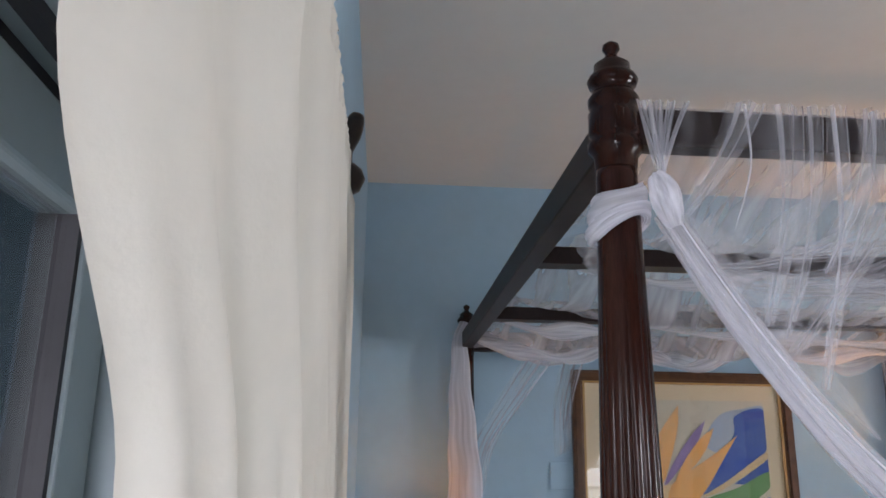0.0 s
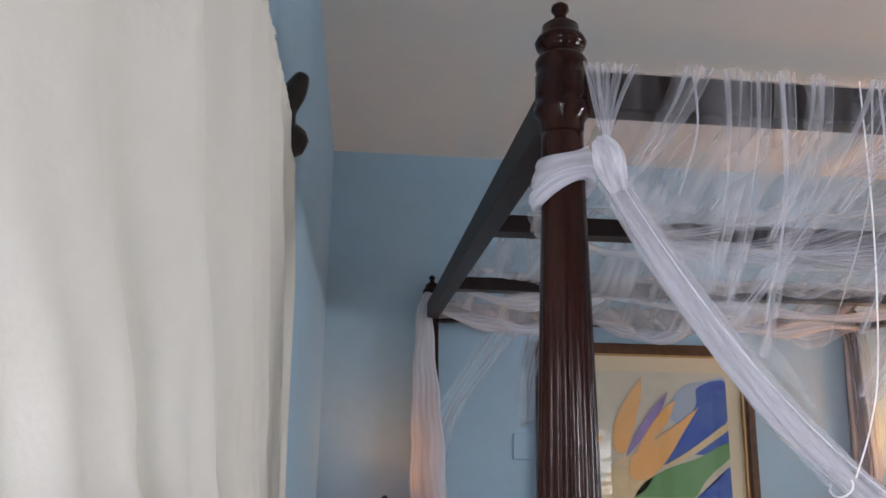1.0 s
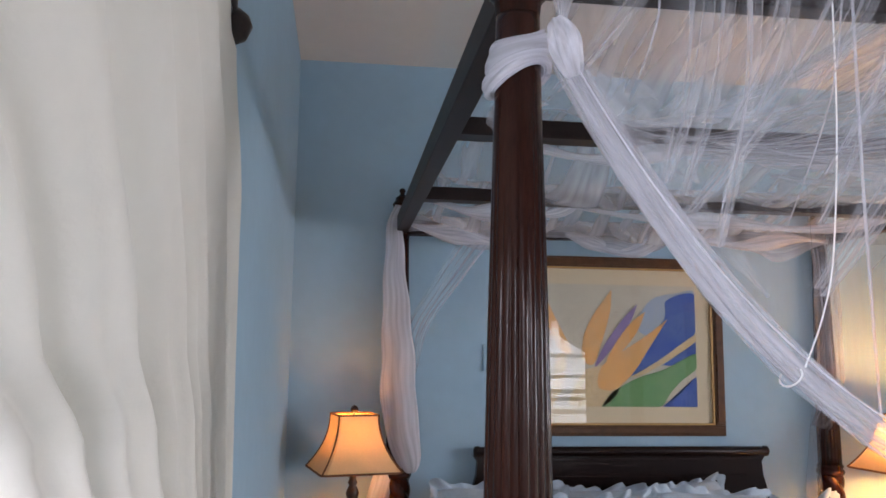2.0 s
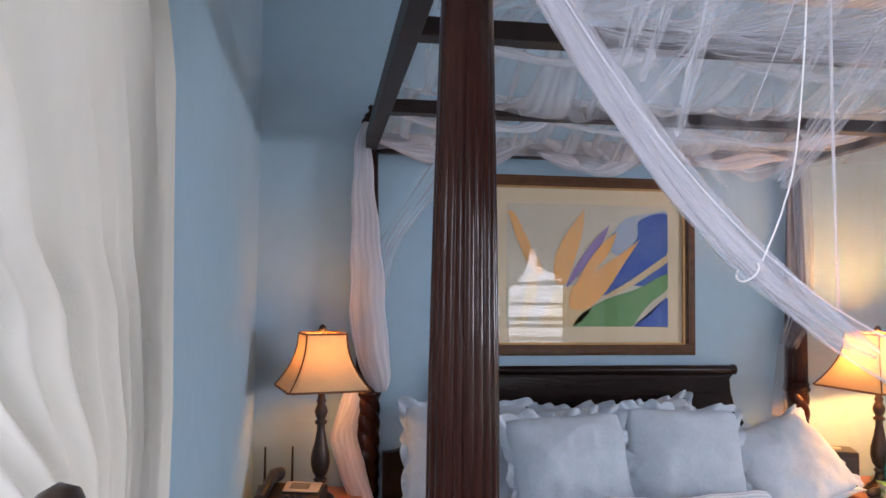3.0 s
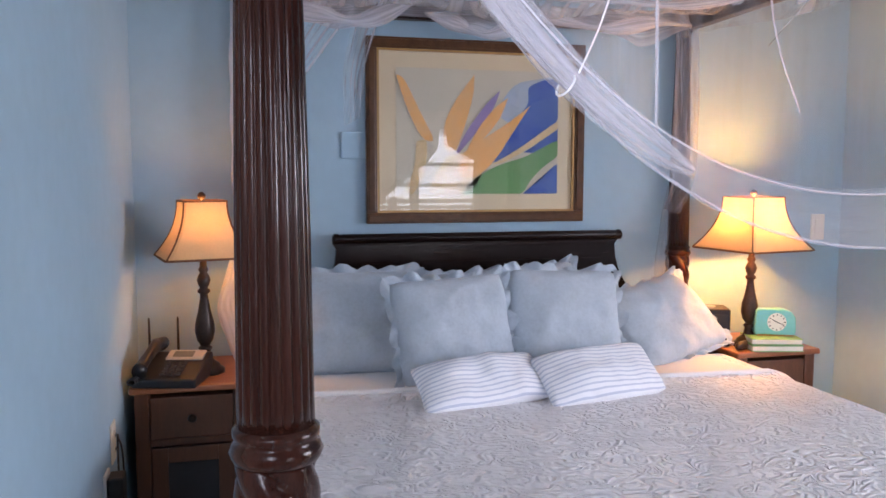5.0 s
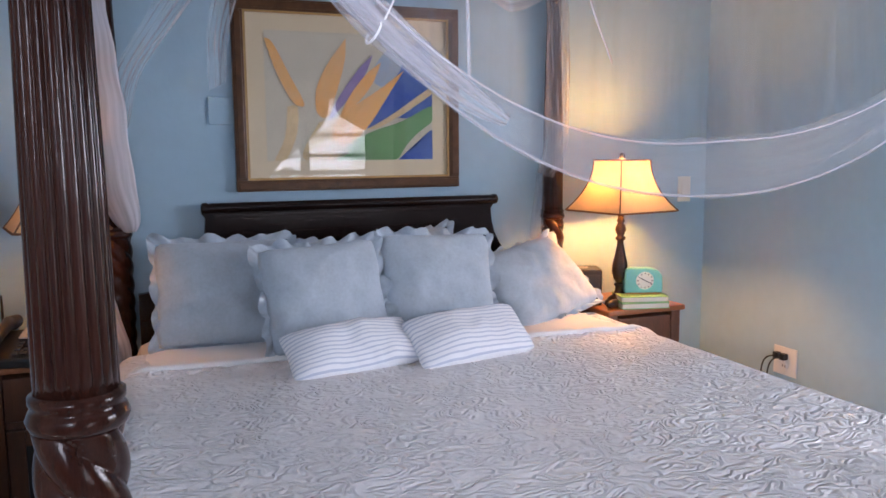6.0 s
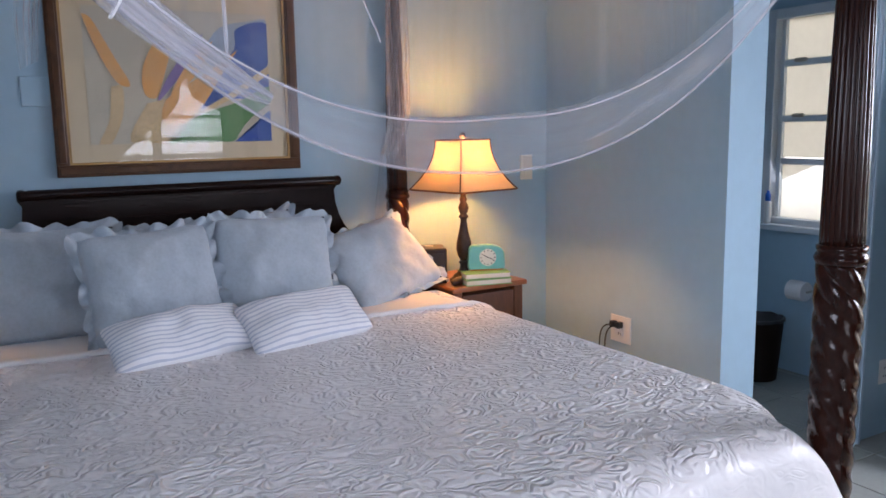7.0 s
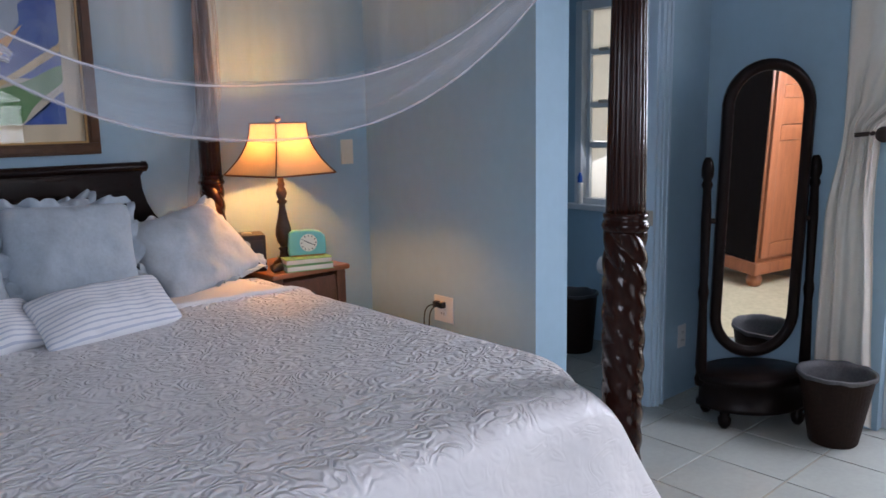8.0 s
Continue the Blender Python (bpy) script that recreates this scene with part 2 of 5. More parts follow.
PAGES = material("book_pages", (0.75, 0.72, 0.62), rough=0.9, vary=0.05, scale=60)
PEACH = material("peach_render", (0.70, 0.36, 0.24), rough=0.9, vary=0.06, scale=3, bump=0.3)
PAVING = material("terrace_paving", (0.42, 0.38, 0.33), rough=0.9, vary=0.15, scale=1.5)
RUG = material("woven_rug", (0.55, 0.47, 0.30), rough=0.95, vary=0.15, scale=30)
GLASS = clear_glass("clear_glass")
MIRROR = material("mirror_silver", (0.86, 0.88, 0.88), rough=0.02, metal=1.0, vary=0.01)
NET_TOP = netting("net_canopy", 0.12, 0.60, streak=(30, 5, 1), contrast=(0.38, 0.80))
NET_FRONT = netting("net_front", 0.03, 0.22, streak=(60, 1.8, 1), contrast=(0.44, 0.84))
NET_WISP = netting("net_wisp", 0.05, 0.5, streak=(5, 0.8, 1), contrast=(0.36, 0.72))
NET_SWAG = netting("net_swag", 0.08, 0.22, streak=(4, 9, 1), contrast=(0.36, 0.72))
NET_ROLL = netting("net_roll", 0.28, 0.55, streak=(4, 18, 1), contrast=(0.30, 0.75))
NET_GATHER = netting("net_gathered", 0.48, 0.85, streak=(2.5, 16, 1), contrast=(0.30, 0.70))
NET_SIDE = netting("net_side", 0.12, 0.40, streak=(20, 1.5, 1), colour=(0.80, 0.74, 0.72))
NET_RISE = netting("net_rise", 0.18, 0.6, streak=(5, 1.2, 1), contrast=(0.34, 0.70))
NET_BUNDLE = netting("net_bundle", 0.12, 0.42, streak=(2.2, 14, 1), contrast=(0.30, 0.72))
CORD = material("white_cord", (0.85, 0.85, 0.86), rough=0.8, vary=0.05, scale=80)

# ---- building helpers ----
def mesh_from(bm, name, mats, smooth=False):
    me = bpy.data.meshes.new(name)
    bmesh.ops.recalc_face_normals(bm, faces=bm.faces)
    if smooth:
        for f in bm.faces:
            f.smooth = True
    bm.to_mesh(me)
    bm.free()
    for m in (mats if isinstance(mats, (list, tuple)) else [mats]):
        me.materials.append(m)
    return me


def part(name, bm, mat, parent=None, label="", smooth=False):
    """One mesh object under a thing or a part."""
    ob = new(name, mesh_from(bm, name, mat, smooth))
    if parent:
        ob.parent = parent
        ob.matrix_parent_inverse = Matrix.Identity(4)
    if label:
        ob["label"] = label
    return ob


def thing(name, m, label, category, group="", kind=""):
    ob = new(name)
    ob.empty_display_size = 0.05
    ob.matrix_basis = m
    return tagged(ob, label, category, group, kind)


def put_box(bm, lo, hi, bevel=0.0, m=None):
    vs = bmesh.ops.create_cube(bm, size=1)["verts"]
    for v in vs:
        v.co = Vector([a + (c + 0.5) * (b - a) for c, a, b in zip(v.co, lo, hi)])
    if bevel:
        es = list({e for v in vs for e in v.link_edges})
        r = bmesh.ops.bevel(bm, geom=es, offset=bevel, segments=2, affect="EDGES", profile=0.5)
        vs = list({v for f in r["faces"] for v in f.verts} | {v for v in vs if v.is_valid})
    if m is not None:
        bmesh.ops.transform(bm, matrix=m, verts=vs)
    return vs


def box(lo, hi, bevel=0.0, m=None):
    bm = bmesh.new()
    put_box(bm, lo, hi, bevel, m)
    return bm


def boxes(*pairs, bevel=0.0):
    bm = bmesh.new()
    for lo, hi in pairs:
        put_box(bm, lo, hi, bevel)
    return bm


def lathe(profile, segments=40, shape=None, rows=1, cap=True):
    """A turned piece round z. profile: (height, radius); shape(angle, z, r) gives the radius where the turning is carved."""
    pts = []
    for (z0, r0), (z1, r1) in zip(profile, profile[1:]):
        for k in range(rows):
            f = k / rows
            pts.append((z0 + (z1 - z0) * f, r0 + (r1 - r0) * f))
    pts.append(profile[-1])
    bm = bmesh.new()
    loops = []
    for z, r in pts:
        loop = []
        for i in range(segments):
            a = 2 * math.pi * i / segments
            q = shape(a, z, r) if shape else r
            loop.append(bm.verts.new((q * math.cos(a), q * math.sin(a), z)))
        loops.append(loop)
    for p, q in zip(loops, loops[1:]):
        for i in range(segments):
            j = (i + 1) % segments
            bm.faces.new((p[i], p[j], q[j], q[i]))
    if cap:
        bm.faces.new(loops[0])
        bm.faces.new(loops[-1])
    return bm


def sheet(nu, nv, f):
    """A cloth: f(u, v) gives the place, u and v run from 0 to 1 and are kept as the cloth's own coordinates."""
    bm = bmesh.new()
    uv = bm.loops.layers.uv.new("UVMap")
    vs = [[bm.verts.new(f(i / nu, j / nv)) for j in range(nv + 1)] for i in range(nu + 1)]
    for i in range(nu):
        for j in range(nv):
            face = bm.faces.new((vs[i][j], vs[i + 1][j], vs[i + 1][j + 1], vs[i][j + 1]))
            for loop, (a, b) in zip(face.loops, ((i, j), (i + 1, j), (i + 1, j + 1), (i, j + 1))):
                loop[uv].uv = (a / nu, b / nv)
    return bm


def tube(points, radius, sides=8, squash=1.0):
    """A round cord through points; radius may be a function of 0..1."""
    bm = bmesh.new()
    uv = bm.loops.layers.uv.new("UVMap")
    pts = [Vector(p) for p in points]
    loops = []
    up = Vector((0.13, 0.97, 0.2)).normalized()
    for i, p in enumerate(pts):
        d = (pts[min(i + 1, len(pts) - 1)] - pts[max(i - 1, 0)]).normalized()
        a = d.cross(up).normalized()
        b = d.cross(a)
        r = radius(i / (len(pts) - 1)) if callable(radius) else radius
        loops.append([bm.verts.new(p + r * (math.cos(t) * a + squash * math.sin(t) * b)) for t in
                      (2 * math.pi * k / sides for k in range(sides))])
    for i, (p, q) in enumerate(zip(loops, loops[1:])):
        for k in range(sides):
            j = (k + 1) % sides
            face = bm.faces.new((p[k], p[j], q[j], q[k]))
            for loop, (s, t) in zip(face.loops, ((k, i), (k + 1, i), (k + 1, i + 1), (k, i + 1))):
                loop[uv].uv = (t / len(pts), s / sides)
    bm.faces.new(loops[0])
    bm.faces.new(loops[-1])
    return bm


def spline(keys, n):
    """Points on a smooth line through keys."""
    ks = [Vector(k) for k in keys]
    out = []
    for s in range(n + 1):
        x = s / n * (len(ks) - 1)
        i = min(int(x), len(ks) - 2)
        f = x - i
        p0, p1, p2, p3 = ks[max(i - 1, 0)], ks[i], ks[i + 1], ks[min(i + 2, len(ks) - 1)]
        out.append(0.5 * (2 * p1 + (p2 - p0) * f + (2 * p0 - 5 * p1 + 4 * p2 - p3) * f * f + (3 * p1 - p0 - 3 * p2 + p3) * f ** 3))
    return out


def along(keys, x):
    """A value between keys (x, value), eased."""
    if x <= keys[0][0]:
        return keys[0][1]
    for (a, p), (b, q) in zip(keys, keys[1:]):
        if x <= b:
            f = (x - a) / (b - a)
            return p + (q - p) * f * f * (3 - 2 * f)
    return keys[-1][1]


def wob(x, y, z, s):
    return noise.noise(Vector((x, y, z)) * s)


def slab(outline, depth, bevel=0.0):
    """An upright board: outline in x and z, depth along y."""
    bm = bmesh.new()
    f = bm.faces.new([bm.verts.new((x, 0, z)) for x, z in outline])
    r = bmesh.ops.extrude_face_region(bm, geom=[f])
    bmesh.ops.translate(bm, vec=(0, depth, 0), verts=[v for v in r["geom"] if isinstance(v, bmesh.types.BMVert)])
    if bevel:
        bmesh.ops.bevel(bm, geom=list(bm.edges), offset=bevel, segments=2, affect="EDGES", profile=0.5)
    return bm


def moved(bm, m):
    bmesh.ops.transform(bm, matrix=m, verts=bm.verts)
    return bm


# ---- the room ----
XL, XR, XF = -0.412, 2.57, 3.84
YW, YE, YS = 2.085, 1.0, -3.15
H = 2.745
XB, YB = 4.15, 2.75


def wall(name, *pairs):
    return tagged(part(name, boxes(*pairs), WALL), kind="structure")


wall("wall_north", ((XL - 0.22, YW, 0), (XR + 0.12, YW + 0.15, H)))
wall("wall_west", ((XL - 0.22, -0.20, 0), (XL, YW, H)), ((XL - 0.22, -2.1, 1.98), (XL, -0.20, H)), ((XL - 0.22, YS, 0), (XL, -2.1, H)))
wall("wall_east_alcove", ((XR, YE + 0.12, 0), (XR + 0.12, YW, H)))
wall("wall_doorway", ((XR, YE, 0), (2.765, YE + 0.12, H)), ((3.405, YE, 0), (XB + 0.15, YE + 0.12, H)), ((2.765, YE, 2.06), (3.405, YE + 0.12, H)))
wall("wall_east", ((XF, 0.14, 0), (XF + 0.2, YE, H)), ((XF, -1.6, 2.05), (XF + 0.2, 0.14, H)), ((XF, YS, 0), (XF + 0.2, -1.6, H)))
wall("wall_south", ((XL - 0.22, YS - 0.2, 0), (0.95, YS, H)), ((0.95, YS - 0.2, 2.05), (2.55, YS, H)), ((2.55, YS - 0.2, 0), (XF + 0.2, YS, H)))
wall("wall_bathroom_east", ((XB, YE + 0.12, 0), (XB + 0.15, 1.44, H)), ((XB, 2.05, 0), (XB + 0.15, YB, H)),
     ((XB, 1.44, 0), (XB + 0.15, 2.05, 0.85)), ((XB, 1.44, 2.06), (XB + 0.15, 2.05, H)))
wall("wall_bathroom_north", ((XR + 0.12, YB, 0), (XB + 0.15, YB + 0.15, H)))
wall("wall_bathroom_west", ((XR + 0.12, YW, 0), (XR + 0.24, YB, H)))
tagged(part("ceiling", box((XL - 0.22, YS - 0.2, H), (XB + 0.15, YB + 0.15, H + 0.15)), CEIL), kind="structure")
floor = tagged(part("floor", box((XL - 0.22, YS - 0.2, -0.15), (XB + 0.15, YB + 0.15, -0.005)), GROUT), kind="structure")

# door casing, stop and strike of the bathroom doorway
door = thing("door_1", pose(3.405, YE, 0), "pale blue painted doorway casing of the bathroom", "door frame", kind="structure")
part("casing", boxes(((0, -0.018, 0), (0.085, 0, 2.13)), ((0.018, -0.026, 0), (0.032, -0.018, 2.12)), ((0.055, -0.026, 0), (0.069, -0.018, 2.12)), bevel=0.003), DOORPAINT, door)
part("jamb", boxes(((-0.02, -0.004, 0), (0, 0.124, 2.06)), ((-0.034, 0.04, 0), (-0.02, 0.075, 2.06)), bevel=0.003), DOORPAINT, door)
part("head_casing", box((-0.64, -0.018, 2.06), (0, 0, 2.13), 0.003), DOORPAINT, door)
part("strike_plate", box((-0.023, 0.0, 0.88), (-0.019, 0.036, 0.95), 0.001), SILVER, door, "brushed metal strike plate")


def sliding_door(name, m, width, height, label, paint=WHITEFRAME):
    """A sliding glass door in a white frame: local x along the opening, y through the wall."""
    d = thing(name, m, label, "sliding door", kind="structure")
    part("frame", boxes(((0, 0, height - 0.06), (width, 0.1, height)), ((0, 0, 0), (0.06, 0.1, height - 0.06)),
                        ((width - 0.06, 0, 0), (width, 0.1, height - 0.06)), ((0.06, 0, 0), (width - 0.06, 0.1, 0.035)), bevel=0.004), paint, d)
    part("track", boxes(((0.06, 0.02, height - 0.075), (width - 0.06, 0.035, height - 0.06)), ((0.06, 0.06, height - 0.072), (width - 0.06, 0.075, height - 0.06))), GASKET, d, "dark rubber track")
    half = width / 2
    for k, (x0, x1, y0) in enumerate(((0.065, half + 0.04, 0.012), (half - 0.04, width - 0.065, 0.052))):
        s = part("sash", boxes(((x0, y0, 0.04), (x0 + 0.075, y0 + 0.034, height - 0.08)), ((x1 - 0.075, y0, 0.04), (x1, y0 + 0.034, height - 0.08)),
                               ((x0 + 0.075, y0, height - 0.15), (x1 - 0.075, y0 + 0.034, height - 0.08)), ((x0 + 0.075, y0, 0.04), (x1 - 0.075, y0 + 0.034, 0.13)), bevel=0.004), paint, d)
        part("gasket", boxes(((x0 + 0.075, y0 + 0.004, 0.13), (x0 + 0.083, y0 + 0.03, height - 0.15)), ((x1 - 0.083, y0 + 0.004, 0.13), (x1 - 0.075, y0 + 0.03, height - 0.15))), GASKET, s)
        g = part("pane", box((x0 + 0.083, y0 + 0.014, 0.13), (x1 - 0.083, y0 + 0.02, height - 0.15)), GLASS, s)
        g.visible_shadow = False
    return d


sliding_door("window_1", pose(XL - 0.215, -0.20, 0, 0, 0, -90), 1.9, 1.98, "aluminium sliding glass door to the terrace, greyed for its backlit shade", SHADEDFRAME)
sliding_door("window_2", pose(0.95, YS - 0.16, 0), 1.6, 2.05, "white aluminium sliding glass door in the rear wall")
sliding_door("window_3", pose(XF + 0.05, 0.14, 0, 0, 0, -90) @ pose(0, 0.0, 0), 1.74, 2.05, "white sliding glass door behind the cream curtain")

for z in (0.85, 1.12, 1.36, 1.58):
    part("glazing_bar", box((0.14, 0.02, z), (1.46, 0.05, z + 0.035), 0.003), WHITEFRAME, bpy.data.objects["window_2"])

# bathroom sash window, two sashes with two lights each
win = thing("window_4", pose(XB, 1.44, 0.85), "white sash window with frosted lights in the bathroom", "window", kind="structure")
part("window_frame", boxes(((-0.02, 0, 0), (0.1, 0.05, 1.21)), ((-0.02, 0.56, 0), (0.1, 0.61, 1.21)), ((-0.02, 0.05, 1.155), (0.1, 0.56, 1.21)), ((-0.02, 0.05, 0), (0.1, 0.56, 0.04)), bevel=0.004), WHITEFRAME, win)
part("window_sill", box((-0.07, -0.03, -0.03), (-0.021, 0.64, 0.005), 0.006), WHITEFRAME, win)
for z0, z1 in ((0.04, 0.345), (0.385, 0.585), (0.62, 0.895), (0.93, 1.155)):
    g = part("pane", box((0.04, 0.05, z0), (0.046, 0.56, z1)), FROST, win)
    g.visible_shadow = False
    part("glazing_bar", box((0.02, 0.05, z1), (0.06, 0.56, z1 + 0.035), 0.004), WHITEFRAME, win)
for y0 in (0.062, 0.535):
    part("stile", box((0.015, y0 - 0.012, 0.04), (0.062, y0 + 0.013, 1.155), 0.003), WHITEFRAME, win)
for z0 in (0.60, 0.905):
    part("lift_handle", moved(lathe([(-0.04, 0.004), (-0.03, 0.012), (0.03, 0.012), (0.04, 0.004)], 10), pose(0.012, 0.42, z0 + 0.02, 90)), SILVER, win)

# outside: terrace, peach house wall, bright distance
tagged(part("ground", box((-60, -60, -0.45), (60, 60, -0.16)), PAVING), kind="structure")
house = thing("neighbouring_house", pose(-3.6, 2.2, -0.16), "peach rendered house wall beyond the terrace door", "house")
part("wall", boxes(((0, 0, 0), (0.9, 4.0, 5.6)), ((0.9, 0.1, 2.5), (1.3, 3.8, 2.75)), bevel=0.02), PEACH, house)
part("railing", boxes(*[((1.5, 0.2 * k, 0), (1.55, 0.2 * k + 0.06, 1.0)) for k in range(12)], ((1.48, -0.1, 1.0), (1.57, 2.6, 1.06))), WHITEFRAME, house)
# self-lit sheets added for the bright outdoors; the rear one feeds the picture's reflection
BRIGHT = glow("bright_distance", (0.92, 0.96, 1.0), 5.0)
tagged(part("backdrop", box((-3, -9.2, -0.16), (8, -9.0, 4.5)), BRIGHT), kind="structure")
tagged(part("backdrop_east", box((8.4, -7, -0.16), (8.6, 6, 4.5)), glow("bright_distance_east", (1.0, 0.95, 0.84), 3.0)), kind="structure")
porch = thing("porch_rail", pose(0.2, -4.6, -0.16), "white porch railing outside the rear glass door", "railing")
for z in (0.55, 0.8, 1.05, 1.3):
    part("bar", box((0, 0, z), (3.2, 0.05, z + 0.05), 0.006), WHITEFRAME, porch)
for x in (0.0, 1.5, 3.0):
    part("post", box((x, 0.052, 0), (x + 0.09, 0.142, 1.38), 0.006), WHITEFRAME, porch)

# ---- the four-poster bed ----
W, L = 1.73, 2.04


def reed(a, z, r):
    ease = min(1.0, max(0.0, (1.86 - z) / 0.25), max(0.0, (z - 1.173) / 0.012))
    return r * (1 - 0.085 * ease * (1 - abs(math.cos(10 * a)) ** 0.7))


def rope(a, z, r):
    return r * (0.84 + 0.16 * abs(math.cos(2 * (a + 26 * z))) ** 0.8)


bed = thing("four_poster_bed", pose(0, 0, 0), "dark mahogany four-poster bed with reeded and rope-twist posts", "bed")


def bed_post(x, y):
    p = part("post", moved(lathe([(1.173, 0.0445), (1.40, 0.0425), (1.62, 0.0385), (1.80, 0.034), (1.90, 0.031), (2.03, 0.029)], 240, reed, 8), pose(x, y, 0)), WOOD, bed, smooth=True)
    part("twist", moved(lathe([(0.42, 0.046), (1.05, 0.051), (1.133, 0.049)], 64, rope, 60), pose(x, y, 0)), WOOD, p, smooth=True)
    part("ring", moved(lathe([(1.128, 0.040), (1.136, 0.050), (1.146, 0.054), (1.156, 0.050), (1.160, 0.046), (1.164, 0.050), (1.172, 0.050), (1.178, 0.040)], 48), pose(x, y, 0)), WOOD, p, smooth=True)
    part("foot", moved(lathe([(0, 0.03), (0.05, 0.045), (0.12, 0.055), (0.2, 0.05), (0.22, 0.056), (0.40, 0.056), (0.43, 0.044)], 32), pose(x, y, 0)), WOOD, p, smooth=True)
    part("finial", moved(lathe([(2.025, 0.029), (2.045, 0.031), (2.055, 0.039), (2.066, 0.039), (2.072, 0.034), (2.078, 0.037), (2.112, 0.037), (2.118, 0.033), (2.124, 0.036),
                                (2.134, 0.037), (2.144, 0.031), (2.150, 0.027), (2.156, 0.034), (2.164, 0.037), (2.172, 0.033), (2.178, 0.027), (2.190, 0.026),
                                (2.198, 0.016), (2.204, 0.009), (2.210, 0.009), (2.216, 0.013), (2.223, 0.012), (2.229, 0.004)], 40), pose(x, y, 0)), WOOD, p, smooth=True)
    return p


for x, y in ((0, 0), (W, 0), (0, L), (W, L)):
    bed_post(x, y)
for lo, hi in (((0.03, -0.02, 2.06), (W - 0.03, 0.018, 2.116)), ((0.03, L - 0.02, 2.045), (W - 0.03, L + 0.02, 2.10)),
               ((-0.022, 0.03, 2.052), (0.022, L - 0.03, 2.112)), ((W - 0.022, 0.03, 2.052), (W + 0.022, L - 0.03, 2.112))):
    part("canopy_rail", box(lo, hi, 0.003), RAILWOOD, bed)
for y in (0.66, 1.38):
    part("crossbar", box((0.0225, y, 2.058), (W - 0.0225, y + 0.06, 2.098), 0.003), RAILWOOD, bed)
out = [(0.06, 0.55), (W - 0.06, 0.55), (W - 0.06, 0.93)]
for k in range(9):
    a = k / 8 * math.pi / 2
    out.append((1.43 + 0.24 * (1 - math.sin(a)), 0.93 + 0.26 * (1 - math.cos(a))))
out += [(1.445, 1.212), (W - 1.445, 1.212)]
for k in range(8, -1, -1):
    a = k / 8 * math.pi / 2
    out.append((W - 1.43 - 0.24 * (1 - math.sin(a)), 0.93 + 0.26 * (1 - math.cos(a))))
out.append((0.06, 0.93))
hb = part("headboard", moved(slab(out, 0.035), pose(0, L - 0.02, 0)), HEADWOOD, bed)
part("crest", moved(lathe([(0, 0.012), (0.006, 0.02), (0.02, 0.021), (0.028, 0.016), (0.034, 0.0185), (1.142, 0.0185), (1.148, 0.016), (1.156, 0.021), (1.170, 0.02), (1.176, 0.012)], 24), pose(0.285, L - 0.016, 1.228, 0, 90, 0)), HEADWOOD, hb, smooth=True)
part("moulding", boxes(((0.33, L - 0.032, 1.192), (1.40, L - 0.021, 1.206)), ((0.36, L - 0.028, 1.13), (1.37, L - 0.021, 1.138)), bevel=0.002), HEADWOOD, hb)
for x0, x1 in ((-0.02, 0.012), (W - 0.012, W + 0.02)):
    part("side_rail", box((x0, 0.05, 0.30), (x1, L - 0.05, 0.48), 0.006), WOOD, bed)
part("footboard", box((0.05, -0.015, 0.30), (W - 0.05, 0.02, 0.66), 0.01), WOOD, bed)

mattress = thing("mattress", pose(0, 0, 0), "mattress in a cream fitted sheet on the bed", "mattress")
part("mattress_body", box((0.04, 0.07, 0.45), (W - 0.04, 1.985, 0.785), 0.06), SHEET, mattress)

# bedspread: flat top, rolled edges, hanging sides and foot
TOPZ = 0.80


def roll(d, r=0.07):
    """How far out and down a cloth lies after a length d past the edge."""
    q = r * math.pi / 2
    if d <= 0:
        return d, 0.0
    if d < q:
        return r * math.sin(d / r), -r * (1 - math.cos(d / r))
    return r + 0.05 * (d - q), -r - (d - q)


def ripple(x, y, amount=1.0):
    return amount * (0.006 * wob(x, y, 3, 2.3) + 0.0025 * wob(x, y, 9, 9))


def hem_y(x):
    """Where the turned edge of the spread runs across the bed."""
    return 1.425 - 0.055 * x - 0.006 * math.sin(x * 4)


def spread_main(u, v):
    y = 0.06 + v * 1.60
    half = W / 2 - 0.045 - 0.10 * max(0.0, 1 - (y - 0.06) / 0.22) ** 2
    s = (u * 2 - 1) * (half + 0.58)
    side = 1 if s > 0 else -1
    o, dz = roll(abs(s) - half)
    x = W / 2 + side * (half + o)
    hang = min(1.0, max(0.0, -dz / 0.3))
    x += side * hang * 0.012 * math.sin(y * 17 + 1.3 * math.sin(y * 5))
    lift = 0.012 * math.exp(-((y - hem_y(x)) / 0.03) ** 2)
    return (x, y, TOPZ + dz + (1 - hang) * (ripple(x, y) + lift))


def spread_foot(u, v):
    d = v * 0.66
    o, dz = roll(d, 0.085)
    drop = min(1.0, -dz / 0.35)
    half = W / 2 - 0.145 + 0.55 * min(-dz, 0.36)
    s = (u * 2 - 1) * (half + 0.22)
    side = 1 if s > 0 else -1
    oo, dd = roll(abs(s) - half)
    x = W / 2 + side * (half + oo)
    y = 0.06 - o - 0.055 * drop + drop * 0.014 * math.sin(x * 15 + math.sin(x * 4))
    return (x, y, TOPZ + dz + (1 - drop) * ripple(x, y) + dd)


spread = thing("bedspread", pose(0, 0, 0), "white quilted matelasse bedspread over the mattress", "bedspread")
part("coverlet", sheet(110, 90, spread_main), SPREAD, spread, smooth=True)
part("foot_drape", sheet(140, 40, spread_foot), SPREAD, spread, smooth=True)
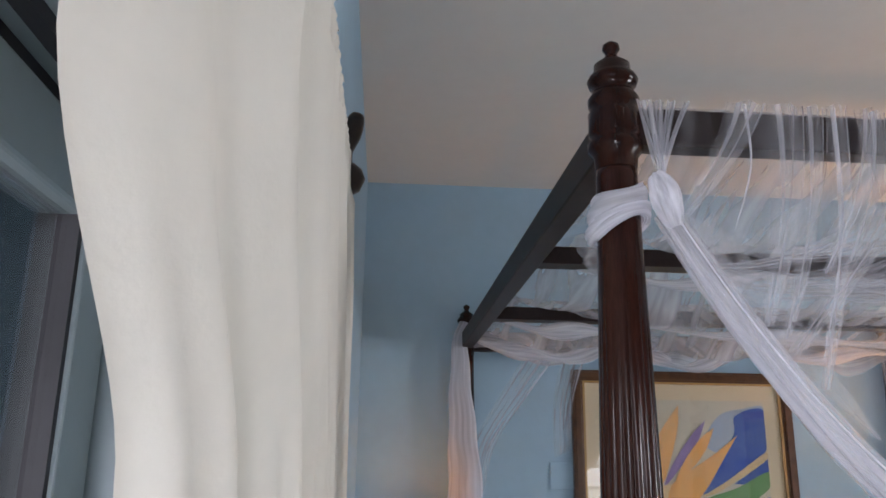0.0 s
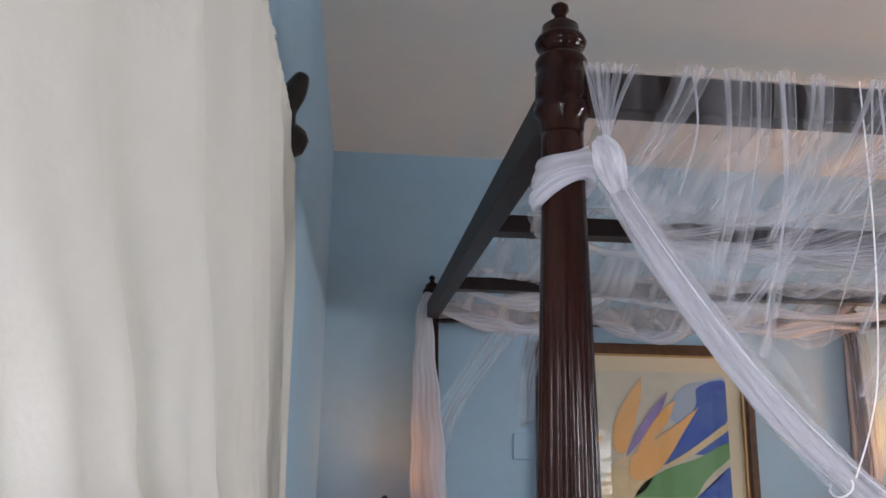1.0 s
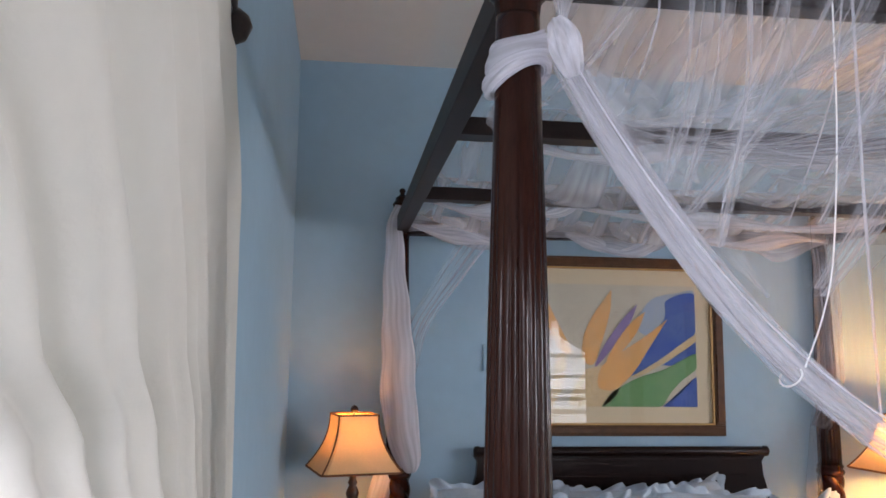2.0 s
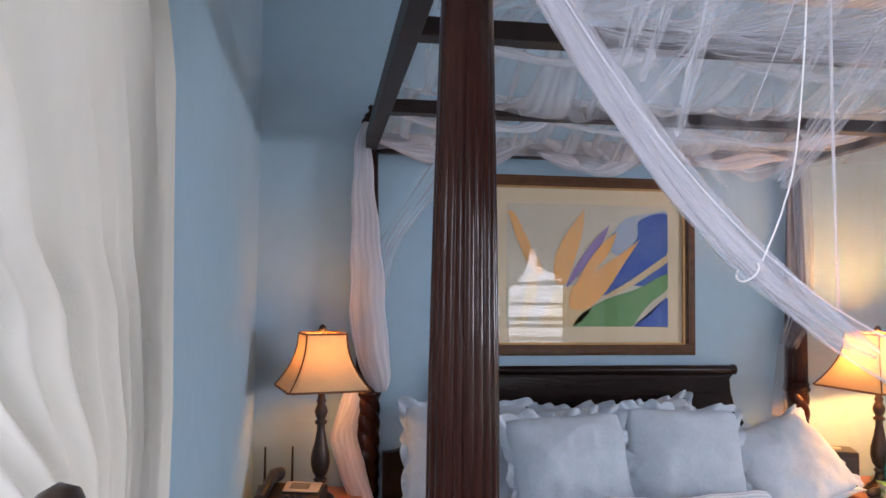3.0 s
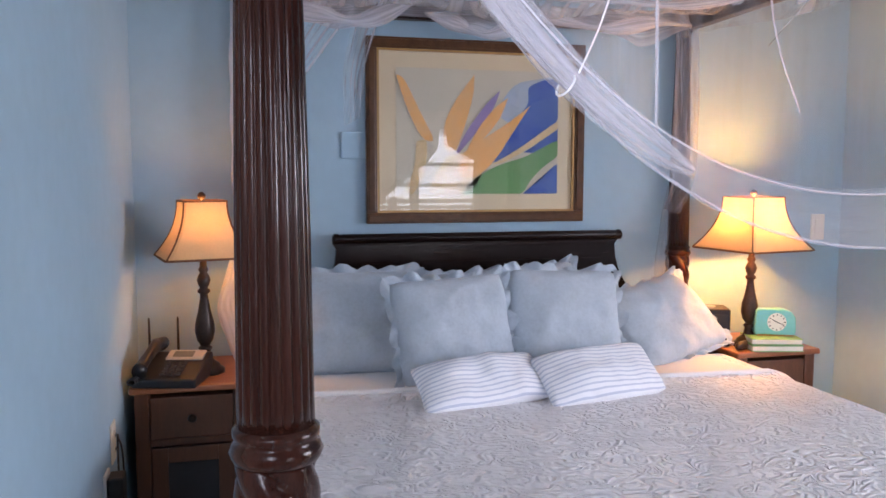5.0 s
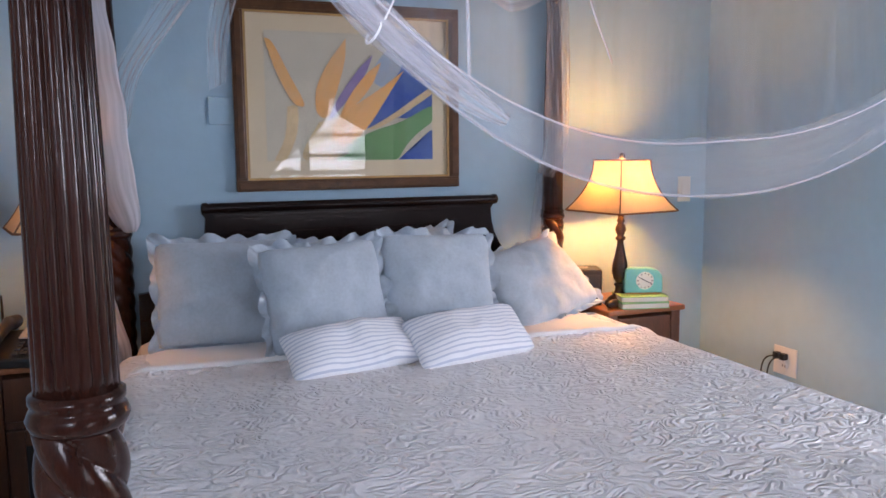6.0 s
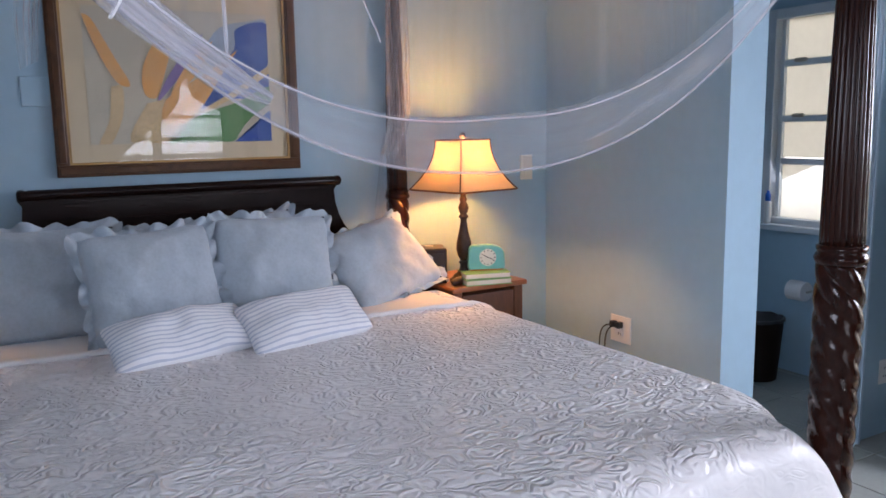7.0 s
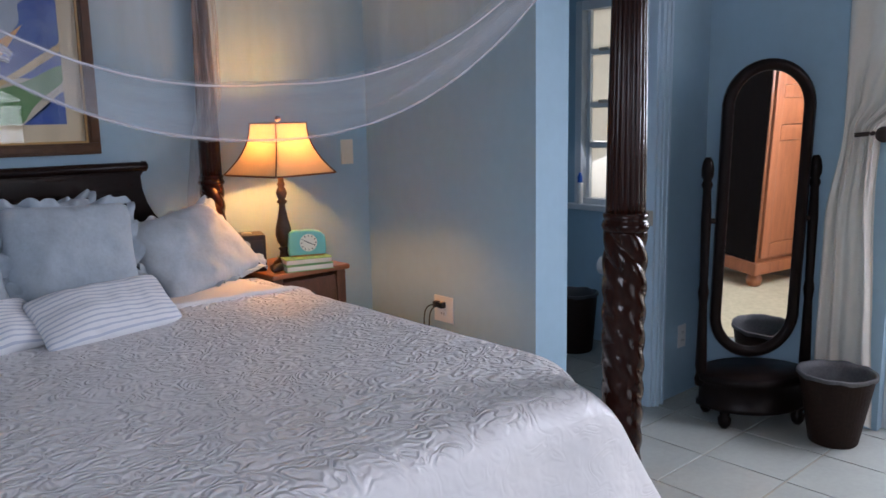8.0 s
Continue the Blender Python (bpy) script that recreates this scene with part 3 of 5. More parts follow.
part("hem_fold", tube([(x, hem_y(x), TOPZ + 0.013 + ripple(x, hem_y(x)) - 0.03 * max(0.0, abs(x - W / 2) - 0.80) / 0.06) for x in (0.02 + 1.69 * k / 60 for k in range(61))], 0.012, 8, 0.8), COTTON, spread, "turned white hem", smooth=True)


def turned_sheet(u, v):
    x = 0.05 + u * (W - 0.10)
    y = hem_y(x) + v * (1.64 - hem_y(x))
    return (x, y, TOPZ + 0.012 + ripple(x, y) + 0.004 * math.sin(v * 9 + x * 3) * (1 - v) - 0.02 * max(0.0, abs(u - 0.5) - 0.46) / 0.04)


part("turned_sheet", sheet(60, 12, turned_sheet), COTTON, spread, "plain white sheet folded back", smooth=True)


# ---- pillows ----
def pillow(m, w, h, d, seed, label, ruffle=True, mat=None, group="pillows on the bed"):
    """Local x across, z up, y thickness; the base of the pillow is at the origin."""
    p = thing("pillow", m, label, "pillow", group)
    inner = 0.93 if ruffle else 1.0
    n = 44

    def side(sign):
        def f(u, v):
            a, b = u * 2 - 1, v * 2 - 1
            fat = max(0.0, (1 - abs(a) ** 2.6) * (1 - abs(b) ** 2.6)) ** 0.48
            pinch_x, pinch_y = 1 - 0.05 * (1 - b * b), 1 - 0.05 * (1 - a * a)
            x, z = a * w / 2 * inner * pinch_x, b * h / 2 * inner * pinch_y
            x, z = x * (1 - 0.06 * abs(b) ** 8), z * (1 - 0.08 * abs(a) ** 8)
            crease = 0.018 * wob(x + seed, z, seed, 6) + 0.010 * wob(x, z + seed, seed, 15) + 0.003 * wob(x, z, seed, 34)
            return (x, sign * d / 2 * fat + crease * min(1, fat * 1.5), h / 2 + z)
        return sheet(n, n, f)

    bm = side(1)
    other = side(-1)
    me = bpy.data.meshes.new("half")
    other.to_mesh(me)
    other.free()
    bm.from_mesh(me)
    bpy.data.meshes.remove(me)
    bmesh.ops.remove_doubles(bm, verts=bm.verts, dist=0.0004)
    part("cover", bm, mat or LINEN, p, smooth=True)
    if ruffle:
        def flange(u, v):
            t = u * 4
            k, f = int(t) % 4, t - int(t)
            s = 2 * f - 1
            a, b = ((s, -1), (1, s), (-s, 1), (-1, -s))[k]
            r0 = inner * 0.95
            lobes = 6 if k % 2 == 0 else 5
            scal = 1 + 0.055 * abs(math.sin(math.pi * lobes * (f + 0.03 * math.sin(9 * f + seed)))) - 0.015 + 0.06 * wob(a * 2, b * 2, seed, 1.7)
            r = r0 + (scal - r0) * v
            wave = v * (0.018 * math.sin(f * lobes * 2 * math.pi + k + 1.5 * wob(a * 4, b * 4, seed, 2)) + 0.045 * wob(a * 3, b * 3, seed, 1.5))
            q = 1 - 0.05 * (1 - s * s)
            if k % 2 == 0:
                return (a * w / 2 * r, wave, h / 2 + b * h / 2 * r * q)
            return (a * w / 2 * r * q, wave, h / 2 + b * h / 2 * r)
        part("ruffle", sheet(160, 4, flange), mat or LINEN, p, "scalloped edge", smooth=True)
    return p


def leaning(x, y, z, back, turn=0.0, spin=0.0):
    return pose(x, y, z, 0, 0, turn) @ pose(0, 0, 0, -back, 0, 0) @ pose(0, 0, 0, 0, spin, 0)


pillow(leaning(0.71, 1.84, 0.80, 22), 0.42, 0.335, 0.12, 1, "pale blue linen pillow standing against the headboard")
pillow(leaning(1.09, 1.80, 0.80, 22, 0, -8), 0.36, 0.36, 0.12, 2, "pale blue linen pillow half hidden behind the square ones")
pillow(leaning(0.325, 1.64, 0.795, 22, -3), 0.48, 0.385, 0.15, 3, "large pale blue linen pillow with a scalloped edge")
pillow(leaning(1.54, 1.585, 0.80, 44, 17, -10), 0.53, 0.37, 0.15, 4, "tilted pale blue linen pillow slumped to one side")
pillow(leaning(0.63, 1.44, 0.80, 22, 3, -3), 0.43, 0.375, 0.14, 5, "square pale blue linen cushion with wavy ruffles")
pillow(leaning(1.00, 1.46, 0.80, 20, -3, 2), 0.42, 0.385, 0.14, 6, "square pale blue linen cushion with a curled ruffle")
pillow(leaning(1.61, 1.74, 0.80, 62, 12), 0.42, 0.34, 0.11, 7, "white cotton pillow lying under a linen one", False, COTTON)
pillow(leaning(0.65, 1.20, 0.800, 54, 4, -4), 0.41, 0.185, 0.10, 8, "white and blue striped lumbar cushion", False, TICKING, "striped cushions")
pillow(leaning(1.02, 1.18, 0.800, 52, 5, -4), 0.41, 0.20, 0.10, 9, "white and blue striped lumbar cushion", False, TICKING, "striped cushions")

# ---- mosquito net over the bed ----
net = thing("mosquito_net", pose(0, 0, 0), "sheer white mosquito net draped over the canopy rails", "mosquito net")


def swag_low(x):
    if x < 0.83:
        return 1.362 + 0.618 * abs((x - 0.83) / 0.80) ** 2.4
    return 1.362 + 0.618 * abs((x - 0.83) / 0.875) ** 2.05


def swag_high(x):
    s = min(1.0, abs((x - 0.83) / (0.80 if x < 0.83 else 0.875)))
    if x < 0.83:
        return swag_low(x) + 0.018 + 0.067 * (1 - s)
    return swag_low(x) + 0.025 + (0.06 + 0.03 * s) * math.sqrt(1 - s)


def canopy_top(u, v):
    x, y = 0.01 + u * (W - 0.02), -0.01 + v * (L + 0.02)
    bars = (0.0, 0.69, 1.41, 2.04)
    near = min(abs(y - b) for b in bars)
    sag = 0.11 * min(1.0, near / 0.3) ** 1.3 * (0.5 + 0.9 * math.sin(math.pi * min(1, max(0, u))) ** 0.6)
    sag *= 0.75 + 0.5 * wob(x, y, 2, 2.2)
    return (x, y, 2.124 - sag + 0.012 * wob(x * 6, y * 2, 5, 2.5) * min(1, near / 0.1))


def front_panel(u, v):
    x = 0.05 + u * 1.62
    top, low = 2.12, swag_high(x) - 0.01
    z = top + (low - top) * v
    y = -0.026 - 0.012 * v + 0.010 * math.sin(u * 95 + 2.5 * math.sin(u * 21)) * (0.3 + 0.7 * (1 - v))
    return (x + 0.03 * v * math.sin(u * 13), y, z)


def swag_band(u, v):
    x = 0.045 + u * 1.655
    lo, hi = swag_low(x), swag_high(x)
    a = v * 2 * math.pi
    z = (lo + hi) / 2 + (hi - lo) / 2 * math.cos(a)
    return (x, -0.045 + 0.016 * math.sin(a) + 0.003 * math.sin(x * 60 + 3 * v), z + 0.004 * wob(x, v, 1, 20))


part("canopy", sheet(70, 90, canopy_top), NET_TOP, net, smooth=True)
part("front_panel", sheet(150, 24, front_panel), NET_FRONT, net, smooth=True)
part("hem", tube([(0.045 + 1.655 * k / 60, -0.062, swag_high(0.045 + 1.655 * k / 60) - 0.006) for k in range(61)], 0.0012, 6), NET_GATHER, net, "thin stitched hem")
part("hem", tube([(0.045 + 1.655 * k / 60, -0.046, swag_low(0.045 + 1.655 * k / 60) + 0.003) for k in range(61)], 0.0018, 6), NET_ROLL, net)


def fluted(points, radius, lobes, seed, squash=0.7, sides=36, depth=0.3):
    """A loose bundle of cloth: a flat tube whose skin runs in folds that wander along it."""
    bm = tube(points, radius, sides, squash)
    bm.verts.ensure_lookup_table()
    pts = [Vector(p) for p in points]
    for i, p in enumerate(pts):
        for k in range(sides):
            v = bm.verts[i * sides + k]
            q = depth * math.sin(lobes * 2 * math.pi * k / sides + 2.2 * math.sin(i * 0.11 + seed)) + 0.5 * depth * wob(k * 0.9, i * 0.12, seed, 1.0)
            v.co = p + (v.co - p) * (1 + q)
    return bm


def hem_line(x0, x1, n, f):
    return [(x, -0.047, swag_low(x) + f * (swag_high(x) - swag_low(x))) for x in (x0 + (x1 - x0) * k / n for k in range(n + 1))]


part("rolled_hem", fluted(hem_line(0.05, 0.50, 44, 0.52), lambda t: (0.015 + 0.008 * t) * (1 - 0.75 * t ** 5), 7, 1.0), NET_BUNDLE, net, smooth=True)
part("rolled_hem", fluted(hem_line(0.05, 0.42, 36, 0.40), lambda t: (0.010 + 0.006 * math.sin(3 * t)) * (1 - 0.8 * t ** 3), 5, 2.0), NET_ROLL, net, smooth=True)


def turned_fold(u, v):
    x = 0.98 + 0.68 * u
    lo, hi = swag_low(x), swag_high(x)
    return (x, -0.064 - 0.004 * math.sin(3 * v), lo + (hi - lo) * (0.34 + 0.55 * min(1.0, u * 1.6) * v + 0.06 * math.sin(7 * u)))


part("turned_fold", sheet(40, 6, turned_fold), NET_SWAG, net, smooth=True)
part("swag", sheet(110, 20, swag_band), NET_SWAG, net, "gathered white hem hanging in a curve", smooth=True)
for sx, x0 in ((1, 0.0), (-1, W)):
    def wrap(u, v, low=0.0, tall=0.027, out_=0.0):
        a, c = 2 * math.pi * u, 2 * math.pi * v
        r = 0.0345 + out_ + (0.006 + 0.002 * math.sin(3 * a)) * math.cos(c) + 0.0022 * math.sin(5 * c + 3 * math.sin(a))
        return (x0 + sx * r * math.cos(a), r * math.sin(a) - 0.002, 1.966 - low + 0.014 * math.cos(a) + tall * (1 + 0.2 * math.sin(a * 2 + 1)) * math.sin(c))

    k = part("tie_band", sheet(48, 24, wrap), NET_GATHER, net, "net wound round the post", smooth=True)
    part("tie_band", sheet(48, 20, lambda u, v: wrap(u, v, 0.018 + 0.008 * math.sin(6 * u), 0.013, 0.004)), NET_GATHER, k, smooth=True)
    part("knot", fluted(spline([(x0 + 0.038 * sx, -0.050, 2.004), (x0 + 0.044 * sx, -0.058, 1.982), (x0 + 0.050 * sx, -0.058, 1.958), (x0 + 0.060 * sx, -0.054, 1.930)], 20),
                        lambda t: 0.007 + 0.011 * math.sin(math.pi * t) ** 0.8, 6, 7.0, 0.9, depth=0.22), NET_GATHER, k, smooth=True)
    # sheer folds that rise from the knot to the rail
    for dx, wide in ((0.034, 0.026), (0.052, 0.022), (0.074, 0.016), (0.096, 0.010)):
        def riser(u, v, dx=dx, wide=wide):
            w = wide * (0.25 + 0.75 * v)
            return (x0 + sx * (0.045 + (dx - 0.045) * v ** 1.3 + (u - 0.5) * w), -0.054 + 0.020 * v + 0.004 * math.sin(11 * u + 4 * v), 1.985 + 0.136 * v)
        part("gather", sheet(10, 10, riser), NET_RISE, k, smooth=True)
    # loose ends that stand out beside the bundle
    for ex, ez, wide in ((0.165, 1.905, 0.030), (0.215, 1.80, 0.050), (0.300, 1.66, 0.034)):
        def tail(u, v, ex=ex, ez=ez, wide=wide):
            w = wide * math.sin(math.pi * min(1.0, 0.12 + 0.88 * v)) ** 0.8
            return (x0 + sx * (0.058 + (ex - 0.058) * v + (u - 0.5) * w * 0.8), -0.060 + 0.006 * math.sin(8 * u + 3 * v), 1.945 + (ez - 1.945) * v + (u - 0.5) * w * 0.6)
        part("tail", sheet(10, 16, tail), NET_SWAG, k, smooth=True)
    part("inner_tail", fluted(spline([(x0 + 0.012 * sx, 0.045, 1.955), (x0 + 0.004 * sx, 0.12, 1.93), (x0 + 0.04 * sx, 0.30, 1.975), (x0 + 0.10 * sx, 0.5, 2.05)], 24), lambda t: 0.012 + 0.022 * t, 5, 2.0, 0.4), NET_SWAG, k, smooth=True)

# bunched folds under the crossbars and along the head rail
for seed, (xa, xb, y, z, drop, thick) in enumerate(((0.03, 0.75, 0.70, 2.085, 0.05, 0.022), (0.7, 1.70, 0.72, 2.08, 0.06, 0.022), (0.02, 0.55, 1.43, 2.085, 0.06, 0.03),
                                                    (0.5, 1.70, 1.45, 2.07, 0.05, 0.025), (0.02, 0.6, 1.93, 2.08, 0.06, 0.04), (0.62, 1.08, 1.95, 2.06, 0.06, 0.032), (1.0, 1.72, 1.94, 2.07, 0.03, 0.03))):
    pts = [(xa + (xb - xa) * t, y + 0.02 * math.sin(t * 7 + seed), z - drop * math.sin(math.pi * t) + 0.01 * math.sin(11 * t + seed)) for t in (k / 30 for k in range(31))]
    part("bunched_fold", tube(pts, lambda t, q=thick, s=seed: q * (0.75 + 0.35 * math.sin(13 * t + s)) * (0.35 + 0.65 * math.sin(math.pi * min(1, t * 1.05 + 0.02)) ** 0.5), 10, 0.8), NET_ROLL, net, smooth=True)
# long loose folds that fall from the front rail towards the swag
for seed, (xa, za, xb, zb, r) in enumerate(((0.30, 2.12, 0.20, 1.80, 0.004), (0.34, 2.12, 0.37, 1.72, 0.004), (0.62, 2.12, 0.38, 1.80, 0.006), (0.85, 2.12, 0.45, 1.70, 0.007),
                                            (1.02, 2.12, 0.60, 1.62, 0.006), (1.20, 2.12, 1.28, 1.66, 0.006), (1.45, 2.12, 1.50, 1.80, 0.005)  )):
    part("loose_fold", tube(spline([(xa, -0.034, za), ((xa * 2 + xb) / 3 + 0.01, -0.042, za * 0.62 + zb * 0.38), (xb, -0.046, zb)], 12), lambda t, q=r: 0.3 * q * (1 - 0.6 * t), 6, 0.5), NET_SIDE, net, smooth=True)
fan = random.Random(11)
for k in range(12):
    xa = 0.18 + 1.42 * k / 11 + fan.uniform(-0.02, 0.02)
    xb, zb = xa - fan.uniform(0.04, 0.30) * min(1.0, xa), fan.uniform(1.72, 1.95)
    zb = max(zb, swag_high(max(0.1, xb)) + 0.02)
    q = fan.uniform(0.0012, 0.0034)
    part("loose_fold", tube(spline([(xa, -0.036, 2.12), (xa * 0.6 + xb * 0.4 + 0.012, -0.041, 2.12 * 0.5 + zb * 0.5), (xb, -0.044, zb)], 10), lambda t, q=q: q * (1 - 0.7 * t), 6, 0.6), NET_ROLL, net, smooth=True)
wisp = random.Random(5)
for k in range(34):
    xa = 0.15 + 1.48 * (k + wisp.random()) / 34
    lean = wisp.uniform(0.10, 0.36) * min(1.0, 0.3 + xa)
    zb = max(wisp.uniform(1.66, 1.93), swag_high(max(0.1, xa - lean)) + 0.03)
    wide, back = wisp.uniform(0.018, 0.055), wisp.uniform(0.0, 0.02)

    def fold(u, v, xa=xa, lean=lean, zb=zb, wide=wide, back=back):
        bow = 0.012 * math.sin(3.1 * v)
        w = wide * (1 - 0.75 * v) + 0.004
        return (xa - lean * v ** 1.1 + bow + (u - 0.5) * w, -0.030 - back + 0.006 * math.sin(9 * u + 3 * v), 2.12 + (zb - 2.12) * v)
    part("loose_fold", sheet(8, 12, fold), NET_WISP, net, smooth=True)
# long folds of the canopy drawn together above the tied bundle, rising to the far end of the rail
draw = random.Random(23)
for k in range(30):
    t0 = (k + draw.random()) / 30
    a0 = Vector((0.15 + 0.30 * t0, 0.02 + 0.10 * draw.random(), 1.885 + 0.05 * draw.random() - 0.05 * t0))
    b0 = Vector((0.55 + 1.12 * t0, 0.0 + 0.22 * draw.random() * t0, 2.112 - 0.02 * draw.random()))
    sag, wide = draw.uniform(0.03, 0.075), draw.uniform(0.012, 0.045)

    def drawn(u, v, a0=a0, b0=b0, sag=sag, wide=wide):
        p = a0.lerp(b0, v)
        w = wide * (0.25 + 0.75 * v)
        return (p.x + (u - 0.5) * w * 0.5, p.y + 0.006 * math.sin(7 * u + 5 * v), p.z - sag * math.sin(math.pi * v ** 0.8) - (u - 0.5) * w)
    part("drawn_fold", sheet(6, 16, drawn), NET_WISP, net, smooth=True)
# cords
part("cord", tube(spline([(0.425, -0.034, 2.118), (0.414, -0.045, 1.90), (0.396, -0.05, 1.72), (0.372, -0.058, 1.64), (0.340, -0.066, 1.576)], 40), 0.0012, 6), CORD, net, "twisted white cord")
part("cord_loop", tube([(0.332 + 0.006 * math.cos(a), -0.047 + 0.023 * math.sin(a), 1.564 + 0.012 * math.cos(a)) for a in (2 * math.pi * k / 16 for k in range(17))], 0.0014, 6), CORD, net, "white cord looped round the hem")
part("ribbon", tube(spline([(0.450, -0.040, 2.118), (0.447, -0.043, 1.80), (0.451, -0.045, 1.50)], 10), 0.0022, 6, 0.4), NET_ROLL, net)
part("ribbon", tube(spline([(0.585, -0.040, 2.118), (0.60, -0.043, 1.70), (0.65, -0.045, 1.54)], 10), 0.0014, 6, 0.4), NET_ROLL, net)

# gathered net at the head posts
def strip(keys, wide):
    """A narrow hanging fold of net, wide across x."""
    line = spline(keys, 24)

    def f(u, v):
        p = line[round(v * 24)]
        return (p.x + (u - 0.5) * wide * (1 - 0.5 * v) * 1.4, p.y + 0.008 * math.sin(u * 14), p.z + (u - 0.5) * 0.03)
    return sheet(16, 24, f)


NET_FOLD = netting("net_fold", 0.14, 0.5, streak=(9, 1.2, 1))
def creased(bm, amount, freq, seed):
    for v in bm.verts:
        v.co.x += amount * math.sin(v.co.z * freq + seed + 40 * v.co.y) * 0.5
        v.co.y += amount * wob(v.co.x * 5, v.co.y * 5, v.co.z + seed, 3)
    return bm


part("gathered_side", creased(tube(spline([(-0.01, L - 0.03, 2.15), (-0.03, L - 0.05, 2.06), (-0.025, L - 0.055, 1.85), (-0.01, L - 0.055, 1.6), (0.0, L - 0.06, 1.38), (0.035, L - 0.05, 1.22), (0.045, L - 0.03, 1.16)], 40),
                                   lambda t: 0.024 + 0.042 * math.sin(math.pi * t ** 1.5) ** 1.2, 14, 0.55), 0.006, 30, 1), NET_GATHER, net, "pinkish-white net gathered at the head post", smooth=True)
part("gathered_side", creased(tube(spline([(-0.03, L - 0.02, 1.20), (-0.075, L - 0.03, 1.05), (-0.075, L - 0.05, 0.95), (-0.03, L - 0.09, 0.82), (0.0, L - 0.12, 0.72)], 24), lambda t: 0.03 + 0.02 * math.sin(math.pi * t), 12, 0.6), 0.006, 30, 2), NET_GATHER, net, smooth=True)
part("inner_strip", strip([(0.30, L - 0.08, 2.05), (0.17, L - 0.07, 1.86), (0.06, L - 0.06, 1.68), (0.02, L - 0.06, 1.50)], 0.11), NET_FOLD, net, smooth=True)
part("inner_strip", strip([(0.42, L - 0.06, 2.05), (0.37, L - 0.05, 1.85), (0.36, L - 0.05, 1.66)], 0.08), NET_FOLD, net, smooth=True)
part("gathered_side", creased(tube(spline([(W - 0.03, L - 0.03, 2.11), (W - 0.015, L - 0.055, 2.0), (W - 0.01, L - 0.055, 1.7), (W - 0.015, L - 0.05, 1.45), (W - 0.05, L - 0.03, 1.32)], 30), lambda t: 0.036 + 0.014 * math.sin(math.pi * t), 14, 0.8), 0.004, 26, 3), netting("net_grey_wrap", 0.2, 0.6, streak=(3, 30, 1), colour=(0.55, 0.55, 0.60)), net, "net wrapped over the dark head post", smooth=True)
part("gathered_side", creased(tube(spline([(W - 0.04, L - 0.01, 1.42), (W - 0.06, L + 0.0, 1.25), (W - 0.075, L - 0.01, 1.10), (W - 0.09, L - 0.05, 0.98)], 18), lambda t: 0.02 + 0.02 * t, 10, 0.5), 0.005, 24, 4), NET_SWAG, net, smooth=True)


def side_panel(u, v):
    y = 0.02 + u * (L - 0.06)
    dip = 0.05 + 0.10 * math.sin(math.pi * u) ** 0.5 + 0.02 * wob(y, 1, 2, 4)
    return (W - 0.028 - 0.012 * math.sin(u * 60), y, 2.122 - v * dip)


part("side_panel", sheet(80, 6, side_panel), NET_SIDE, net, smooth=True)


def head_panel(u, v):
    x = 0.02 + u * (W - 0.04)
    dip = 0.07 + 0.05 * math.sin(u * 9) ** 2 + 0.03 * wob(x, 1, 7, 5)
    return (x, L - 0.055 - 0.012 * math.sin(u * 70) - 0.03 * v, 2.112 - v * dip)


part("head_valance", sheet(110, 8, head_panel), NET_ROLL, net, smooth=True)

# ---- framed picture ----
pic = thing("framed_picture", pose(0.42, 2.082, 1.282), "framed bird-of-paradise flower print behind glass", "picture")
PW, PH = 0.885, 0.702
fw = 0.042


def bar(lo, hi):
    return boxes((lo, hi), ((lo[0] + 0.008, lo[1] - 0.006, lo[2] + 0.008), (hi[0] - 0.008, lo[1], hi[2] - 0.008)), bevel=0.003)


for lo, hi in (((0, -0.03, 0), (PW, 0, fw)), ((0, -0.03, PH - fw), (PW, 0, PH)), ((0, -0.03, fw), (fw, 0, PH - fw)), ((PW - fw, -0.03, fw), (PW, 0, PH - fw))):
    part("frame", bar(lo, hi), FRAMEWOOD, pic, "walnut-brown moulded frame")
a, b = fw, fw + 0.008
part("fillet", boxes(((a, -0.026, a), (PW - a, -0.014, b)), ((a, -0.026, PH - b), (PW - a, -0.014, PH - a)), ((a, -0.026, b), (b, -0.014, PH - b)), ((PW - b, -0.026, b), (PW - a, -0.014, PH - b))), GILT, pic, "gilt inner fillet")
part("mount", box((a, -0.012, a), (PW - a, -0.004, PH - a)), MAT, pic, "cream mount board")
ax, az, aw, ah = 0.116, 0.112, 0.658, 0.48
art = part("print", box((ax, -0.0145, az), (ax + aw, -0.0125, az + ah)), PAPER, pic, "watercolour print")


def daub(name, mat, level, *pts):
    y = -0.0145 - 0.0012 * level
    bm = bmesh.new()
    ring = spline([(ax + u * aw, y, az + (1 - v) * ah) for u, v in pts + (pts[0],)], len(pts) * 5)[:-1]
    bm.faces.new([bm.verts.new((min(max(p.x, ax), ax + aw), p.y, min(max(p.z, az), az + ah))) for p in ring])
    bmesh.ops.triangulate(bm, faces=bm.faces)
    part(name, bm, mat, art)


